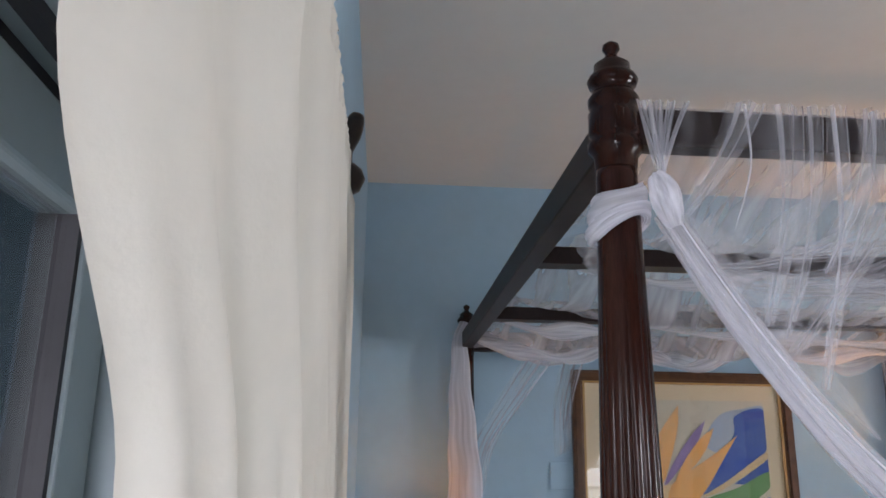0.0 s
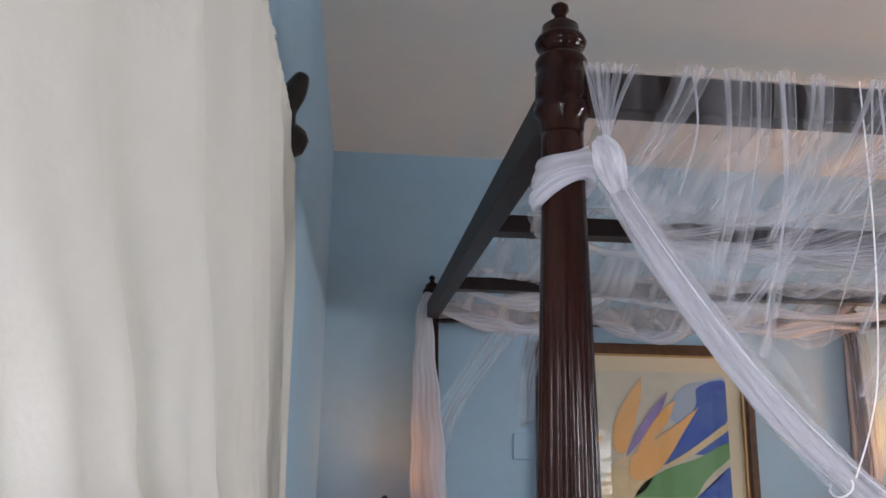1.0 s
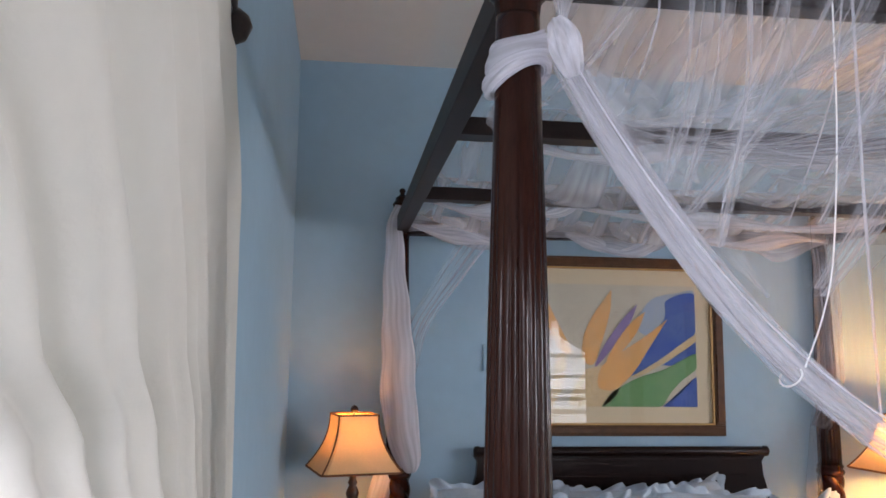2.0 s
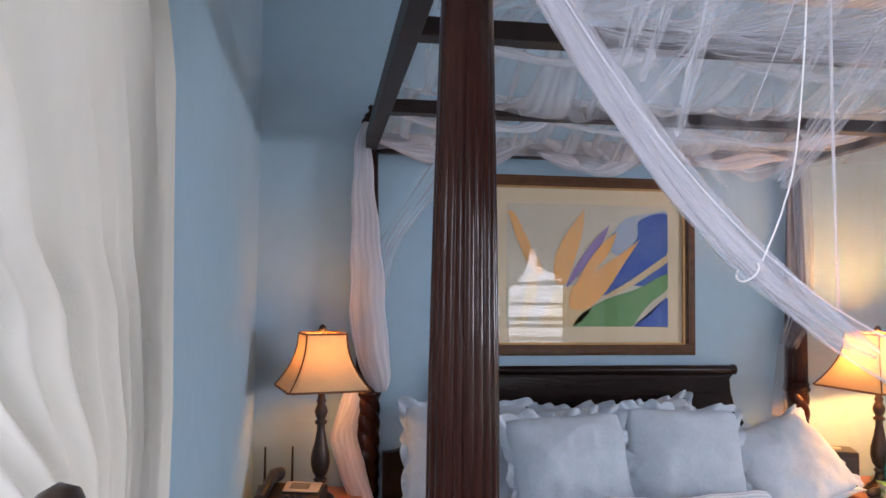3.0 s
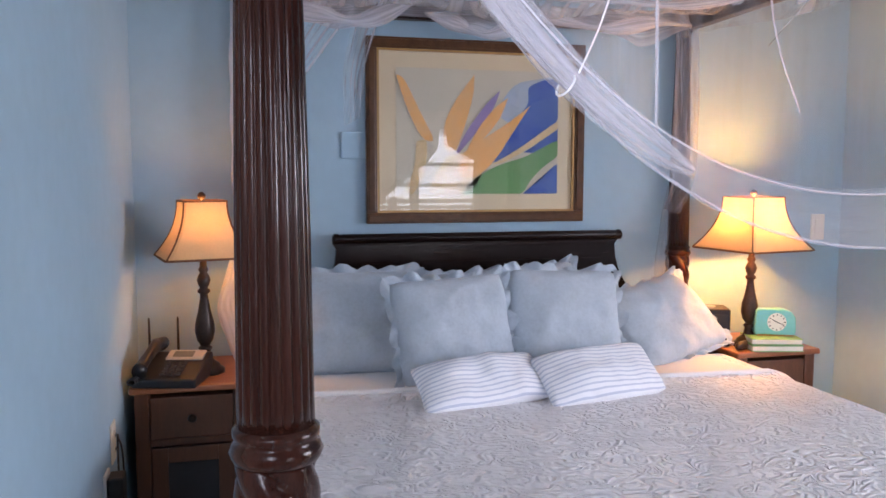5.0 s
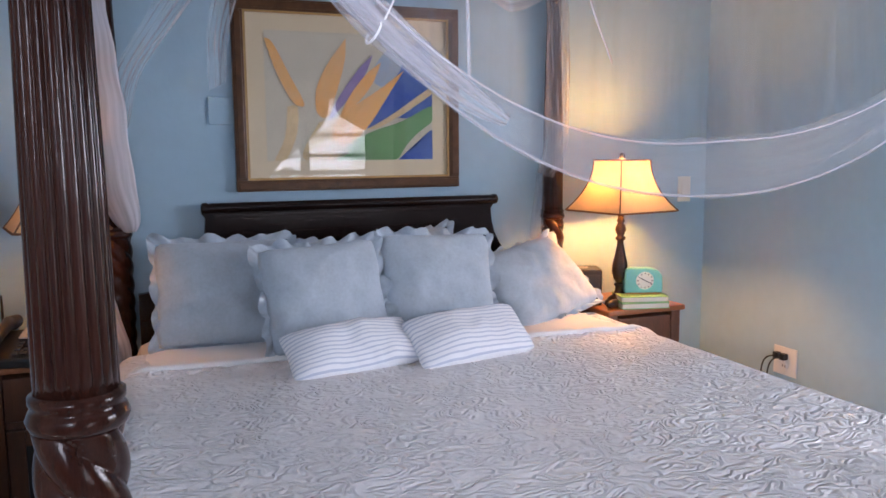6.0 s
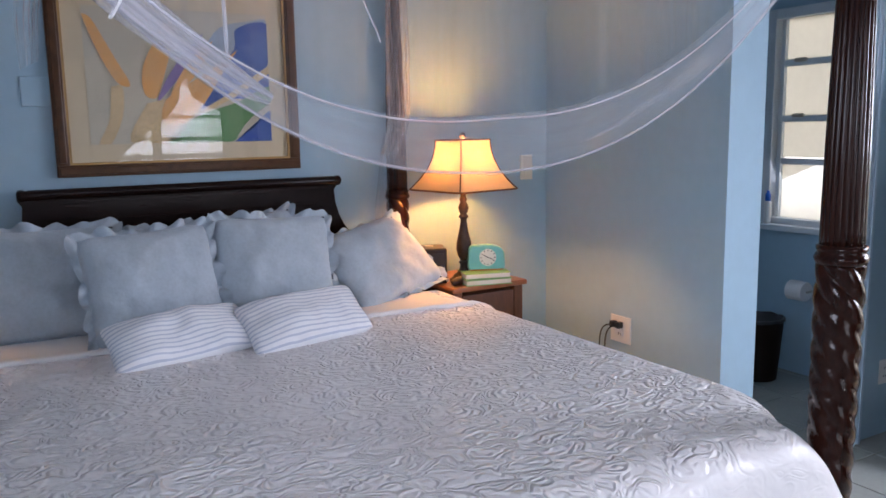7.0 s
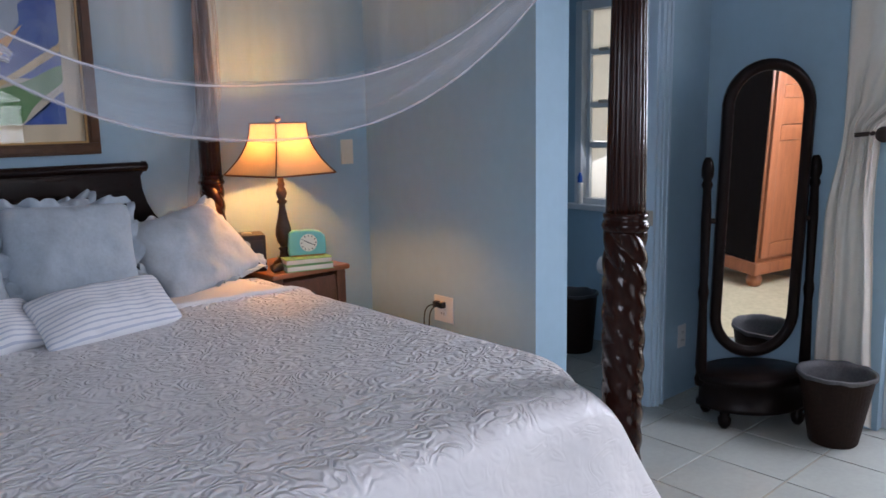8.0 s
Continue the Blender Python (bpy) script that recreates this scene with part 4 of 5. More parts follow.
daub("wash", PALEBLUE, 1, (0.60, 0.34), (0.72, 0.12), (0.88, 0.06), (1.0, 0.05), (0.95, 0.30), (0.80, 0.32), (0.70, 0.42))
daub("wash", BLUEPAINT, 2, (0.54, 0.76), (0.66, 0.50), (0.80, 0.28), (0.82, 0.12), (1.0, 0.07), (1.0, 0.38), (0.84, 0.58), (0.70, 0.70))
daub("wash", BLUEPAINT, 2, (0.78, 0.66), (0.90, 0.56), (1.0, 0.46), (1.0, 0.62), (0.88, 0.66))
daub("wash", BLUEPAINT, 2, (0.78, 1.0), (0.90, 0.88), (1.0, 0.76), (1.0, 1.0))
daub("leaf", GREENPAINT, 3, (0.40, 1.0), (0.46, 0.89), (0.62, 0.77), (0.80, 0.69), (1.0, 0.56), (1.0, 0.68), (0.90, 0.79), (0.82, 0.90), (0.76, 1.0), (0.56, 1.0))
daub("leaf_rib", YELLOW, 4, (0.58, 0.76), (0.76, 0.62), (1.0, 0.40), (1.0, 0.46), (0.82, 0.62), (0.66, 0.74))
daub("stem", YELLOW, 3, (0.12, 0.58), (0.18, 0.58), (0.17, 0.80), (0.10, 1.0), (0.04, 1.0), (0.10, 0.82))
daub("petal", ORANGE, 4, (0.0, 0.06), (0.05, 0.10), (0.14, 0.34), (0.22, 0.56), (0.15, 0.54), (0.06, 0.30))
daub("petal", ORANGE, 4, (0.47, 0.04), (0.46, 0.22), (0.40, 0.50), (0.35, 0.66), (0.29, 0.62), (0.29, 0.44), (0.36, 0.24))
daub("petal", VIOLET, 5, (0.63, 0.16), (0.58, 0.32), (0.46, 0.54), (0.36, 0.68), (0.42, 0.50), (0.54, 0.28))
daub("petal", ORANGE, 6, (0.68, 0.22), (0.62, 0.40), (0.52, 0.56), (0.43, 0.64), (0.50, 0.46), (0.60, 0.30))
daub("petal", ORANGE, 5, (0.82, 0.28), (0.72, 0.48), (0.60, 0.72), (0.48, 0.86), (0.38, 0.84), (0.40, 0.68), (0.52, 0.56), (0.66, 0.44))
daub("spathe", YELLOW, 3, (0.30, 0.70), (0.48, 0.66), (0.52, 0.84), (0.40, 1.0), (0.20, 0.98))
g = part("glazing", box((a, -0.0235, a), (PW - a, -0.0225, PH - a)), GLASS, pic)
g.visible_shadow = False

# ---- curtains, rods and holdbacks ----
def curtain(m, outer, inner, top, tie, out, label, folds=7, flip=1, bottom=0.02, deep=0.017, swing=0.0):
    """A gathered panel: local y along the wall, x into the room. outer and inner: where its edges lie at each height."""
    c = thing("curtain", m, label, "curtain", "curtains")

    def f(u, v):
        z = top + (bottom - top) * v
        a, b = along(outer, -z), along(inner, -z)
        y = a + (b - a) * u
        close = max(0.0, 1 - abs(z - tie) / 0.5)
        wide = abs(b - a)
        ph = 2 * math.pi * folds * (u + 0.04 * math.sin(5 * u)) + 0.9 * wob(u * 2, z * 0.4, 4, 1.3)
        amp = deep * (0.75 + 0.35 * math.sin(u * 9 + z)) * (0.45 if z > top - 0.06 else 1.0)
        x = out + flip * (amp * math.sin(ph) + 0.012 * close * math.sin(ph * 2 + 1))
        x -= swing * u ** 4 * along([(1.34, 0.0), (1.50, 1.0), (1.90, 1.0), (2.08, 0.0)], z)
        return (x, y + 0.006 * math.sin(ph * 0.5 + z * 3), z + 0.01 * math.sin(ph) * (v > 0.97))

    part("panel", sheet(150, 90, f), CURTAIN, c, smooth=True)

    def heading(u, v):
        y = outer[0][1] + (inner[0][1] - outer[0][1]) * u
        a = v * math.pi * 2
        r = 0.011 + 0.003 * math.sin(u * 190) + 0.003 * wob(u * 40, v, 2, 2)
        return (out - flip * 0.010 + r * math.cos(a), y + 0.004 * math.sin(u * 190 + 2 * v), top + 0.004 + r * math.sin(a) * 1.25)

    part("rod_pocket", sheet(260, 12, heading), CURTAIN, c, "ruffled rod pocket", smooth=True)
    return c


def rod(m, y0, y1, x, z, label):
    r = thing("curtain_rod", m, label, "curtain rod")
    part("pole", tube([(x, y0, z), (x, (y0 + y1) / 2, z), (x, y1, z)], 0.013, 14), BRONZE, r, smooth=True)
    fin = part("finial", moved(lathe([(-0.027, 0.005), (-0.019, 0.018), (0, 0.026), (0.014, 0.021), (0.024, 0.010)], 24), pose(x + 0.012, y0 + 0.02, z - 0.012)), BRONZE, r, "dark carved finial", smooth=True)
    blade = spline([(x, y0 + 0.01, z + 0.0), (x - 0.004, y0 + 0.018, z + 0.035), (x + 0.012, y0 + 0.024, z + 0.07), (x + 0.022, y0 + 0.03, z + 0.10)], 16)
    part("leaf", tube(blade, lambda t: 0.008 + 0.014 * math.sin(math.pi * (0.25 + 0.7 * t)), 12, 0.8), BRONZE, fin, smooth=True)
    return r


LEFT_OUT = [(-2.055, 0.06), (-1.99, 0.09), (-1.80, 0.215), (0, 0.235)]
LEFT_IN = [(-2.055, -0.80), (-1.85, -0.668), (-1.60, -0.480), (-1.50, -0.345), (-1.36, -0.30), (-0.9, -0.30), (0, -0.32)]
curtain(pose(0, 0, 0), LEFT_OUT, LEFT_IN, 2.055, 1.38, -0.381, "cream cotton curtain tied back beside the terrace door", folds=6, deep=0.0125, swing=0.095)
rod(pose(0, 0, 0), 0.115, -2.2, -0.395, 2.060, "dark curtain rod with a leaf-shaped finial")


def holdback(m, label):
    """A turned knob on a stem from the wall; local x points into the room."""
    h = thing("curtain_holdback", m, label, "holdback", "holdbacks")
    part("stem", moved(lathe([(0, 0.011), (0.075, 0.011)], 16), pose(0, 0, 0, 0, 90, 0)), BRONZE, h, smooth=True)
    part("rosette", moved(lathe([(0, 0.024), (0.006, 0.024), (0.01, 0.014)], 24), pose(0, 0, 0, 0, 90, 0)), BRONZE, h, smooth=True)
    part("knob", moved(lathe([(0.06, 0.010), (0.066, 0.026), (0.078, 0.033), (0.09, 0.030), (0.098, 0.016), (0.1, 0.004)], 28), pose(0, 0, 0, 0, 90, 0)), BRONZE, h, smooth=True)
    part("hook", tube(spline([(0.012, -0.0, 0), (0.03, -0.04, 0.004), (0.05, -0.085, 0.0), (0.06, -0.12, -0.004)], 14), 0.010, 10), BRONZE, h, smooth=True)
    return h


holdback(pose(XL - 0.01, -0.33, 1.37), "dark turned wooden holdback for the cream curtain")
RIGHT_OUT = [(-2.13, 0.33), (-1.75, 0.35), (-1.32, 0.345), (-0.9, 0.40), (0, 0.41)]
RIGHT_IN = [(-2.13, -0.62), (-1.75, -0.30), (-1.45, 0.02), (-1.30, 0.20), (-1.1, 0.205), (-0.5, 0.18), (0, 0.16)]
curtain(pose(0, 0, 0), RIGHT_OUT, RIGHT_IN, 2.13, 1.29, XF - 0.032, "cream cotton curtain tied back beside the cheval mirror", folds=4, flip=-1)
rod(pose(0, 0, 0), 0.42, -1.9, XF - 0.05, 2.133, "dark curtain rod over the far glass door")
holdback(pose(XF, 0.17, 1.29, 0, 0, 180), "dark turned holdback gathering the far curtain")
curtain(pose(0, YS, 0, 0, 0, 90), [(-2.13, -0.85), (0, -0.85)], [(-2.13, -2.02), (-1.83, -1.98), (-1.07, -1.32), (-0.9, -1.15), (0, -1.1)], 2.13, 0.95, 0.06, "cream curtain tied back at the rear door")
curtain(pose(0, YS, 0, 0, 0, 90), [(-2.13, -2.75), (0, -2.75)], [(-2.13, -2.04), (-1.83, -2.07), (-1.55, -2.46), (0, -2.5)], 2.13, 1.4, 0.06, "cream curtain drawn aside at the rear door")

# ---- bedside tables and lamps ----
def nightstand(m, w, d, h, label, doors=True):
    """Front faces -y; origin at the middle of the back on the floor."""
    s = thing("nightstand", m, label, "nightstand", "nightstands")
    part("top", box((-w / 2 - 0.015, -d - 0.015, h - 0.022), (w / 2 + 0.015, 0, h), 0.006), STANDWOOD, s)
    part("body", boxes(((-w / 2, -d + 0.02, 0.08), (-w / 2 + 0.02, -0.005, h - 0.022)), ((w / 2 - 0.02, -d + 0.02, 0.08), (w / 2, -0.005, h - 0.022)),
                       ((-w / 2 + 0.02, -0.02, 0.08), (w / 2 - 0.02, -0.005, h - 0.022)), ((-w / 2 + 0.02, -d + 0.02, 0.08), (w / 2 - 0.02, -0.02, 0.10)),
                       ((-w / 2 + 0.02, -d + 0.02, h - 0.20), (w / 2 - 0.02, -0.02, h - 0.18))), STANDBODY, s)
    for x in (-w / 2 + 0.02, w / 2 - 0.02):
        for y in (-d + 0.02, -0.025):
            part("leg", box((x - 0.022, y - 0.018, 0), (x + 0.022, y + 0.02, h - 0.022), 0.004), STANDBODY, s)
    dr = part("drawer", box((-w / 2 + 0.045, -d + 0.004, h - 0.175), (w / 2 - 0.045, -d + 0.2, h - 0.04), 0.004), STANDBODY, s)
    part("knob", moved(lathe([(0, 0.006), (0.008, 0.007), (0.014, 0.014), (0.022, 0.012), (0.025, 0.003)], 18), pose(0, -d + 0.004, h - 0.108, 90)), BRONZE, dr, smooth=True)
    if doors:
        dd = part("door", boxes(((-w / 2 + 0.045, -d + 0.006, 0.11), (-w / 2 + 0.095, -d + 0.026, h - 0.205)), ((w / 2 - 0.095, -d + 0.006, 0.11), (w / 2 - 0.045, -d + 0.026, h - 0.205)),
                                ((-w / 2 + 0.095, -d + 0.006, h - 0.255), (w / 2 - 0.095, -d + 0.026, h - 0.205)), ((-w / 2 + 0.095, -d + 0.006, 0.11), (w / 2 - 0.095, -d + 0.026, 0.16)), bevel=0.003), STANDBODY, s)
        part("panel", box((-w / 2 + 0.095, -d + 0.016, 0.16), (w / 2 - 0.095, -d + 0.022, h - 0.255)), GASKET, dd, "dark inset panel")
    return s


nightstand(pose(-0.205, 2.075, 0), 0.345, 0.40, 0.80, "reddish wooden nightstand with drawer under the telephone")
nightstand(pose(1.985, 2.075, 0), 0.345, 0.36, 0.785, "reddish wooden nightstand beside the bed with books")


def table_lamp(m, rise, label, size=1.0):
    """rise: the height of the shade's lower rim above the table."""
    t = thing("table_lamp", m, label, "table lamp", "bedside lamps")
    part("base", lathe([(0, 0.062), (0.012, 0.062), (0.02, 0.05), (0.03, 0.045), (0.04, 0.03), (0.055, 0.02), (0.075, 0.017), (0.085, 0.024), (0.092, 0.016)], 32), BRONZE, t, smooth=True)
    part("column", lathe([(0.09, 0.014), (0.10, 0.019), (0.11, 0.026), (0.14, 0.033), (0.17, 0.031), (0.21, 0.021), (0.25, 0.014), (0.268, 0.013), (0.274, 0.021), (0.282, 0.021), (0.288, 0.013),
                          (0.30, 0.019), (0.315, 0.023), (0.33, 0.018), (0.34, 0.012), (0.35, 0.017), (0.36, 0.012), (rise + 0.03, 0.010)], 28), BRONZE, t, smooth=True)
    n, top, low, hgt = 16, 0.082 * size, 0.163 * size, 0.205 * (0.35 + 0.65 * size)

    def half(v):
        return low + (top - low) * (1 - (1 - v) ** 2.1)

    def rim(u):
        k, f = int(u * 4) % 4, (u * 4) % 1.0
        s = 2 * f - 1
        a, b = ((s, -1), (1, s), (-s, 1), (-1, -s))[k]
        c = 1 - 0.04 * (abs(s) > 0.985)
        return a * c, b * c

    def shade(u, v):
        a, b = rim(u)
        return (a * half(v), b * half(v), rise + hgt * v)

    sh = part("shade", sheet(64, 14, shade), SHADE, t, "amber bell-shaped cloth shade with four panels", smooth=False)
    for sx in (-1, 1):
        for sy in (-1, 1):
            part("rib", tube([(sx * half(v) * 0.985, sy * half(v) * 0.985, rise + hgt * v) for v in (k / 12 for k in range(13))], 0.0028, 6), SHADETRIM, sh)
    for v, r in ((0.0, 0.0038), (1.0, 0.0034)):
        part("trim", tube([(rim(k / 64)[0] * half(v), rim(k / 64)[1] * half(v), rise + hgt * v) for k in range(65)], r, 6), SHADETRIM, sh)
    part("harp", tube(spline([(0, 0, rise + 0.02), (0.05, 0, rise + 0.06), (0.05, 0, rise + 0.14), (0, 0, rise + hgt)], 16), 0.002, 6), SILVER, t)
    part("finial", moved(lathe([(0, 0.004), (0.008, 0.006), (0.012, 0.013), (0.02, 0.014), (0.028, 0.009), (0.032, 0.003)], 16), pose(0, 0, rise + hgt - 0.002)), BRONZE, t, smooth=True)
    part("bulb_glass", moved(lathe([(0, 0.010), (0.01, 0.012), (0.025, 0.022), (0.04, 0.022), (0.052, 0.012), (0.056, 0.003)], 18), pose(0, 0, rise + 0.03)), BULB, t, smooth=True)
    part("switch_knob", moved(lathe([(0, 0.003), (0.02, 0.003), (0.022, 0.006), (0.03, 0.006)], 10), pose(0, -0.008, rise - 0.0, 90)), BRONZE, t)
    return t


BULB = glow("warm_bulb", (1.0, 0.66, 0.30), 12.0)
table_lamp(pose(-0.167, 1.83, 0.80, 0, 0, 13), 0.395, "lit table lamp with amber shade beside the telephone", 0.85)
table_lamp(pose(1.925, 1.815, 0.785, 0, 0, 10), 0.393, "lit table lamp with amber shade beside the clock")

# ---- telephone, router ----
ph = thing("telephone", pose(-0.262, 1.735, 0.80, 0, 0, -14), "black desk telephone with a silver display on the nightstand", "telephone")
wedge = [(-0.10, 0.0), (0.10, 0.0), (0.10, 0.075), (0.07, 0.08), (-0.10, 0.028)]
part("body", moved(slab(wedge, 0.20, 0.006), pose(0.10, 0, 0, 0, 0, 90)), BLACKPLASTIC, ph)
slope = math.degrees(math.atan2(0.052, 0.17))
top = pose(0, -0.10, 0.031) @ pose(0, 0, 0, slope, 0, 0)
part("display_bezel", moved(box((-0.03, 0.115, 0.0), (0.09, 0.175, 0.006), 0.002), top), SILVER, ph, "silver display surround")
part("screen", moved(box((-0.01, 0.128, 0.0065), (0.055, 0.163, 0.008)), top), LCD, ph, "grey display")
for r in range(4):
    for c in range(3):
        part("key", moved(box((-0.018 + 0.024 * c, 0.02 + 0.021 * r, 0.0), (-0.002 + 0.024 * c, 0.034 + 0.021 * r, 0.006), 0.0015), top), GASKET, ph)
hs = part("handset", tube(spline([(-0.072, -0.10, 0.055), (-0.078, -0.075, 0.062), (-0.076, 0.0, 0.088), (-0.078, 0.075, 0.104), (-0.072, 0.10, 0.10)], 22), lambda t: 0.021 + 0.009 * abs(2 * t - 1) ** 2, 14, 0.8), BLACKPLASTIC, ph, smooth=True)
part("phone_cord", tube([(-0.085 + 0.012 * math.cos(k * 1.1), -0.10 - 0.002 * k * 0.5, 0.03 + 0.009 * math.sin(k * 1.1)) for k in range(40)], 0.003, 6), BLACKPLASTIC, ph)
rt = thing("wireless_router", pose(-0.285, 1.955, 0.80), "small black router with two upright aerials", "router")
part("case", box((-0.10, -0.05, 0), (0.06, 0.05, 0.03), 0.005), BLACKPLASTIC, rt)
for x in (-0.077, 0.019):
    part("aerial", moved(lathe([(0, 0.006), (0.02, 0.006), (0.024, 0.0045), (0.135, 0.0035), (0.14, 0.001)], 12), pose(x, 0.03, 0.028)), BLACKPLASTIC, rt)

# ---- things on the nightstand by the books ----
for z, w, d, turn, mat, lab in ((0.785, 0.20, 0.14, -14, WHITEPLASTIC, "white hardback book under the green one"), (0.811, 0.195, 0.135, -17, BOOKGREEN, "green hardback book under the clock")):
    bk = thing("book", pose(1.985, 1.755, z, 0, 0, turn), lab, "book", "stacked books")
    part("cover", boxes(((-w / 2, -d / 2, 0), (w / 2, d / 2, 0.003)), ((-w / 2, -d / 2, 0.021), (w / 2, d / 2, 0.024)), ((-w / 2, d / 2, 0), (w / 2, d / 2 + 0.003, 0.024)), bevel=0.0008), mat if mat is BOOKGREEN else BOOKTAN if z > 0.8 else BOOKGREEN, bk)
    part("page_block", box((-w / 2 + 0.003, -d / 2 + 0.003, 0.0032), (w / 2 - 0.003, d / 2 - 0.001, 0.0208)), PAGES, bk)
ck = thing("alarm_clock", pose(1.99, 1.74, 0.836, 0, 0, -22), "turquoise retro alarm clock with a white dial", "clock")
face = [(-0.075, 0.004), (0.075, 0.004), (0.08, 0.02), (0.078, 0.075), (0.06, 0.098), (0.03, 0.107), (-0.06, 0.107), (-0.074, 0.098), (-0.078, 0.02)]
part("case", slab(face, 0.05, 0.005), TURQUOISE, ck)
dial = part("dial", moved(lathe([(0, 0.036), (0.002, 0.036)], 36), pose(0.005, -0.0005, 0.056, 90)), CREAM, ck, "round white dial")
for k in range(12):
    aa = math.radians(30 * k)
    part("hour_mark", box((-0.0015, -0.0016, 0.026), (0.0015, -0.0006, 0.033), 0, pose(0.005, -0.0024, 0.056, 0, 30 * k, 0)), GASKET, dial)
for ang, ln, wd in ((-60, 0.022, 0.0018), (112, 0.029, 0.0013)):
    part("hand_pointer", box((-wd, -0.0014, -0.004), (wd, -0.0004, ln), 0, pose(0.005, -0.0040, 0.056, 0, ang, 0)), GASKET, dial)
part("base", box((-0.07, -0.002, 0), (0.07, 0.048, 0.006), 0.002), GILT, ck, "brass-coloured foot")
ra = thing("clock_radio", pose(1.80, 1.90, 0.785, 0, 0, -22), "black cube radio on the nightstand", "radio")
part("case", box((-0.07, -0.065, 0), (0.07, 0.065, 0.15), 0.006), BLACKPLASTIC, ra)
part("grille", box((-0.058, -0.068, 0.012), (0.058, -0.0655, 0.13), 0.001), GASKET, ra)
part("dial_top", moved(lathe([(0, 0.022), (0.004, 0.022), (0.005, 0.018)], 20), pose(0, 0, 0.15)), SILVER, ra, "pale round top button")
cs = thing("spectacle_case", pose(1.865, 1.765, 0.785, 0, 0, 30), "small dark case on the nightstand edge", "case")
part("shell", moved(lathe([(-0.05, 0.004), (-0.04, 0.014), (0, 0.017), (0.04, 0.014), (0.05, 0.004)], 18), pose(0, 0, 0.017, 0, 90, 0)), BLACKPLASTIC, cs, smooth=True)

# ---- switches, outlets and plates ----
sw = thing("light_switch", pose(2.448, YW, 1.24), "ivory light switch plate on the blue wall", "switch")
part("plate", box((-0.035, -0.006, -0.058), (0.035, 0, 0.058), 0.003), IVORY, sw)
part("rocker", box((-0.017, -0.010, -0.034), (0.017, -0.006, 0.034), 0.002), IVORY, sw)
bp_ = thing("blank_plate", pose(0.378, YW, 1.578), "square cover plate painted blue like the wall", "cover plate")
part("plate", box((-0.048, -0.010, -0.05), (0.048, 0, 0.05), 0.003), WALL, bp_)


def outlet(m, w, h, label, mat=None, plugs=0):
    """Lies on a wall: local x along it, -y into the room."""
    o = thing("wall_outlet", m, label, "outlet")
    part("plate", box((-w / 2, -0.006, -h / 2), (w / 2, 0, h / 2), 0.003), mat or WHITEPLASTIC, o)
    for z in (-0.02, 0.02):
        s = part("socket", moved(lathe([(0, 0.016), (0.003, 0.0155)], 20), pose(0.0, -0.006, z, 90)), mat or WHITEPLASTIC, o)
        part("slots", boxes(((-0.008, -0.0105, z - 0.005), (-0.0055, -0.0092, z + 0.005)), ((0.0055, -0.0105, z - 0.005), (0.008, -0.0092, z + 0.005))), GASKET, s)
    for k in range(plugs):
        x = -0.03 + 0.036 * k
        p = part("plug", box((x - 0.013, -0.034, 0.008), (x + 0.013, -0.0062, 0.036), 0.004), BLACKPLASTIC, o, "black plug")
        part("lead", tube(spline([(x, -0.033, 0.022), (x - 0.02, -0.055, 0.012), (x - 0.055, -0.045, -0.03), (x - 0.09, -0.02, -0.12), (x - 0.10, -0.012, -0.3)], 20), 0.0032, 6), BLACKPLASTIC, p)
    return o


outlet(pose(XR, 1.545, 0.54, 0, 0, -90), 0.125, 0.12, "white double outlet with two black plugs", None, 2)
outlet(pose(3.66, YE, 0.30), 0.07, 0.115, "white outlet low on the blue wall beside the doorway")
outlet(pose(XL, 1.46, 0.70, 0, 0, 90), 0.07, 0.115, "ivory outlet on the side wall near the nightstand", IVORY)
ad = thing("power_adapter", pose(XL, 1.33, 0.60, 0, 0, 90), "black power adapter plugged in by the nightstand", "adapter")
part("case", box((-0.035, -0.05, -0.03), (0.035, -0.008, 0.05), 0.006), BLACKPLASTIC, ad)
part("plate", box((-0.036, -0.0075, -0.06), (0.036, 0, 0.06), 0.003), WHITEPLASTIC, ad)
part("lead", tube(spline([(0.03, -0.03, 0.04), (0.10, -0.02, 0.12), (0.16, -0.012, 0.10), (0.24, -0.012, 0.0), (0.30, -0.012, -0.4)], 24), 0.003, 6), BLACKPLASTIC, ad)

# ---- cheval mirror in the corner ----
mir = thing("cheval_mirror", pose(3.608, 0.600, 0, 0, 0, -37.5), "dark wooden cheval mirror with an arched frame in the corner", "mirror")
n_ = 40


def oval(half_w, low, high, r, k):
    """The outline of a long oval: straight sides, round ends."""
    t = k / n_ * 2 * math.pi
    x, z = half_w * math.cos(t), half_w * math.sin(t)
    z = z + (high - half_w if math.sin(t) > 0 else low + half_w)
    return x, z


tilt = pose(0, 0, 0.92) @ pose(0, 0, 0, 3.0, 0, 0) @ pose(0, 0, -0.92)
ring = bmesh.new()
rows_ = []
for k in range(n_):
    co = []
    for off, y in ((0.0, 0.0), (0.0, -0.022), (-0.02, -0.034), (-0.042, -0.026), (-0.05, -0.012), (-0.05, 0.0)):
        x, z = oval(0.205 + off, 0.285 - off, 1.615 + off, 0, k + 0.5)
        co.append(ring.verts.new((x, y, z)))
    rows_.append(co)
for k in range(n_):
    p, q = rows_[k], rows_[(k + 1) % n_]
    for i in range(6):
        ring.faces.new((p[i], q[i], q[(i + 1) % 6], p[(i + 1) % 6]))
fr = part("frame", moved(ring, tilt), EBONY, mir, "dark arched frame", smooth=True)
gl_ = bmesh.new()
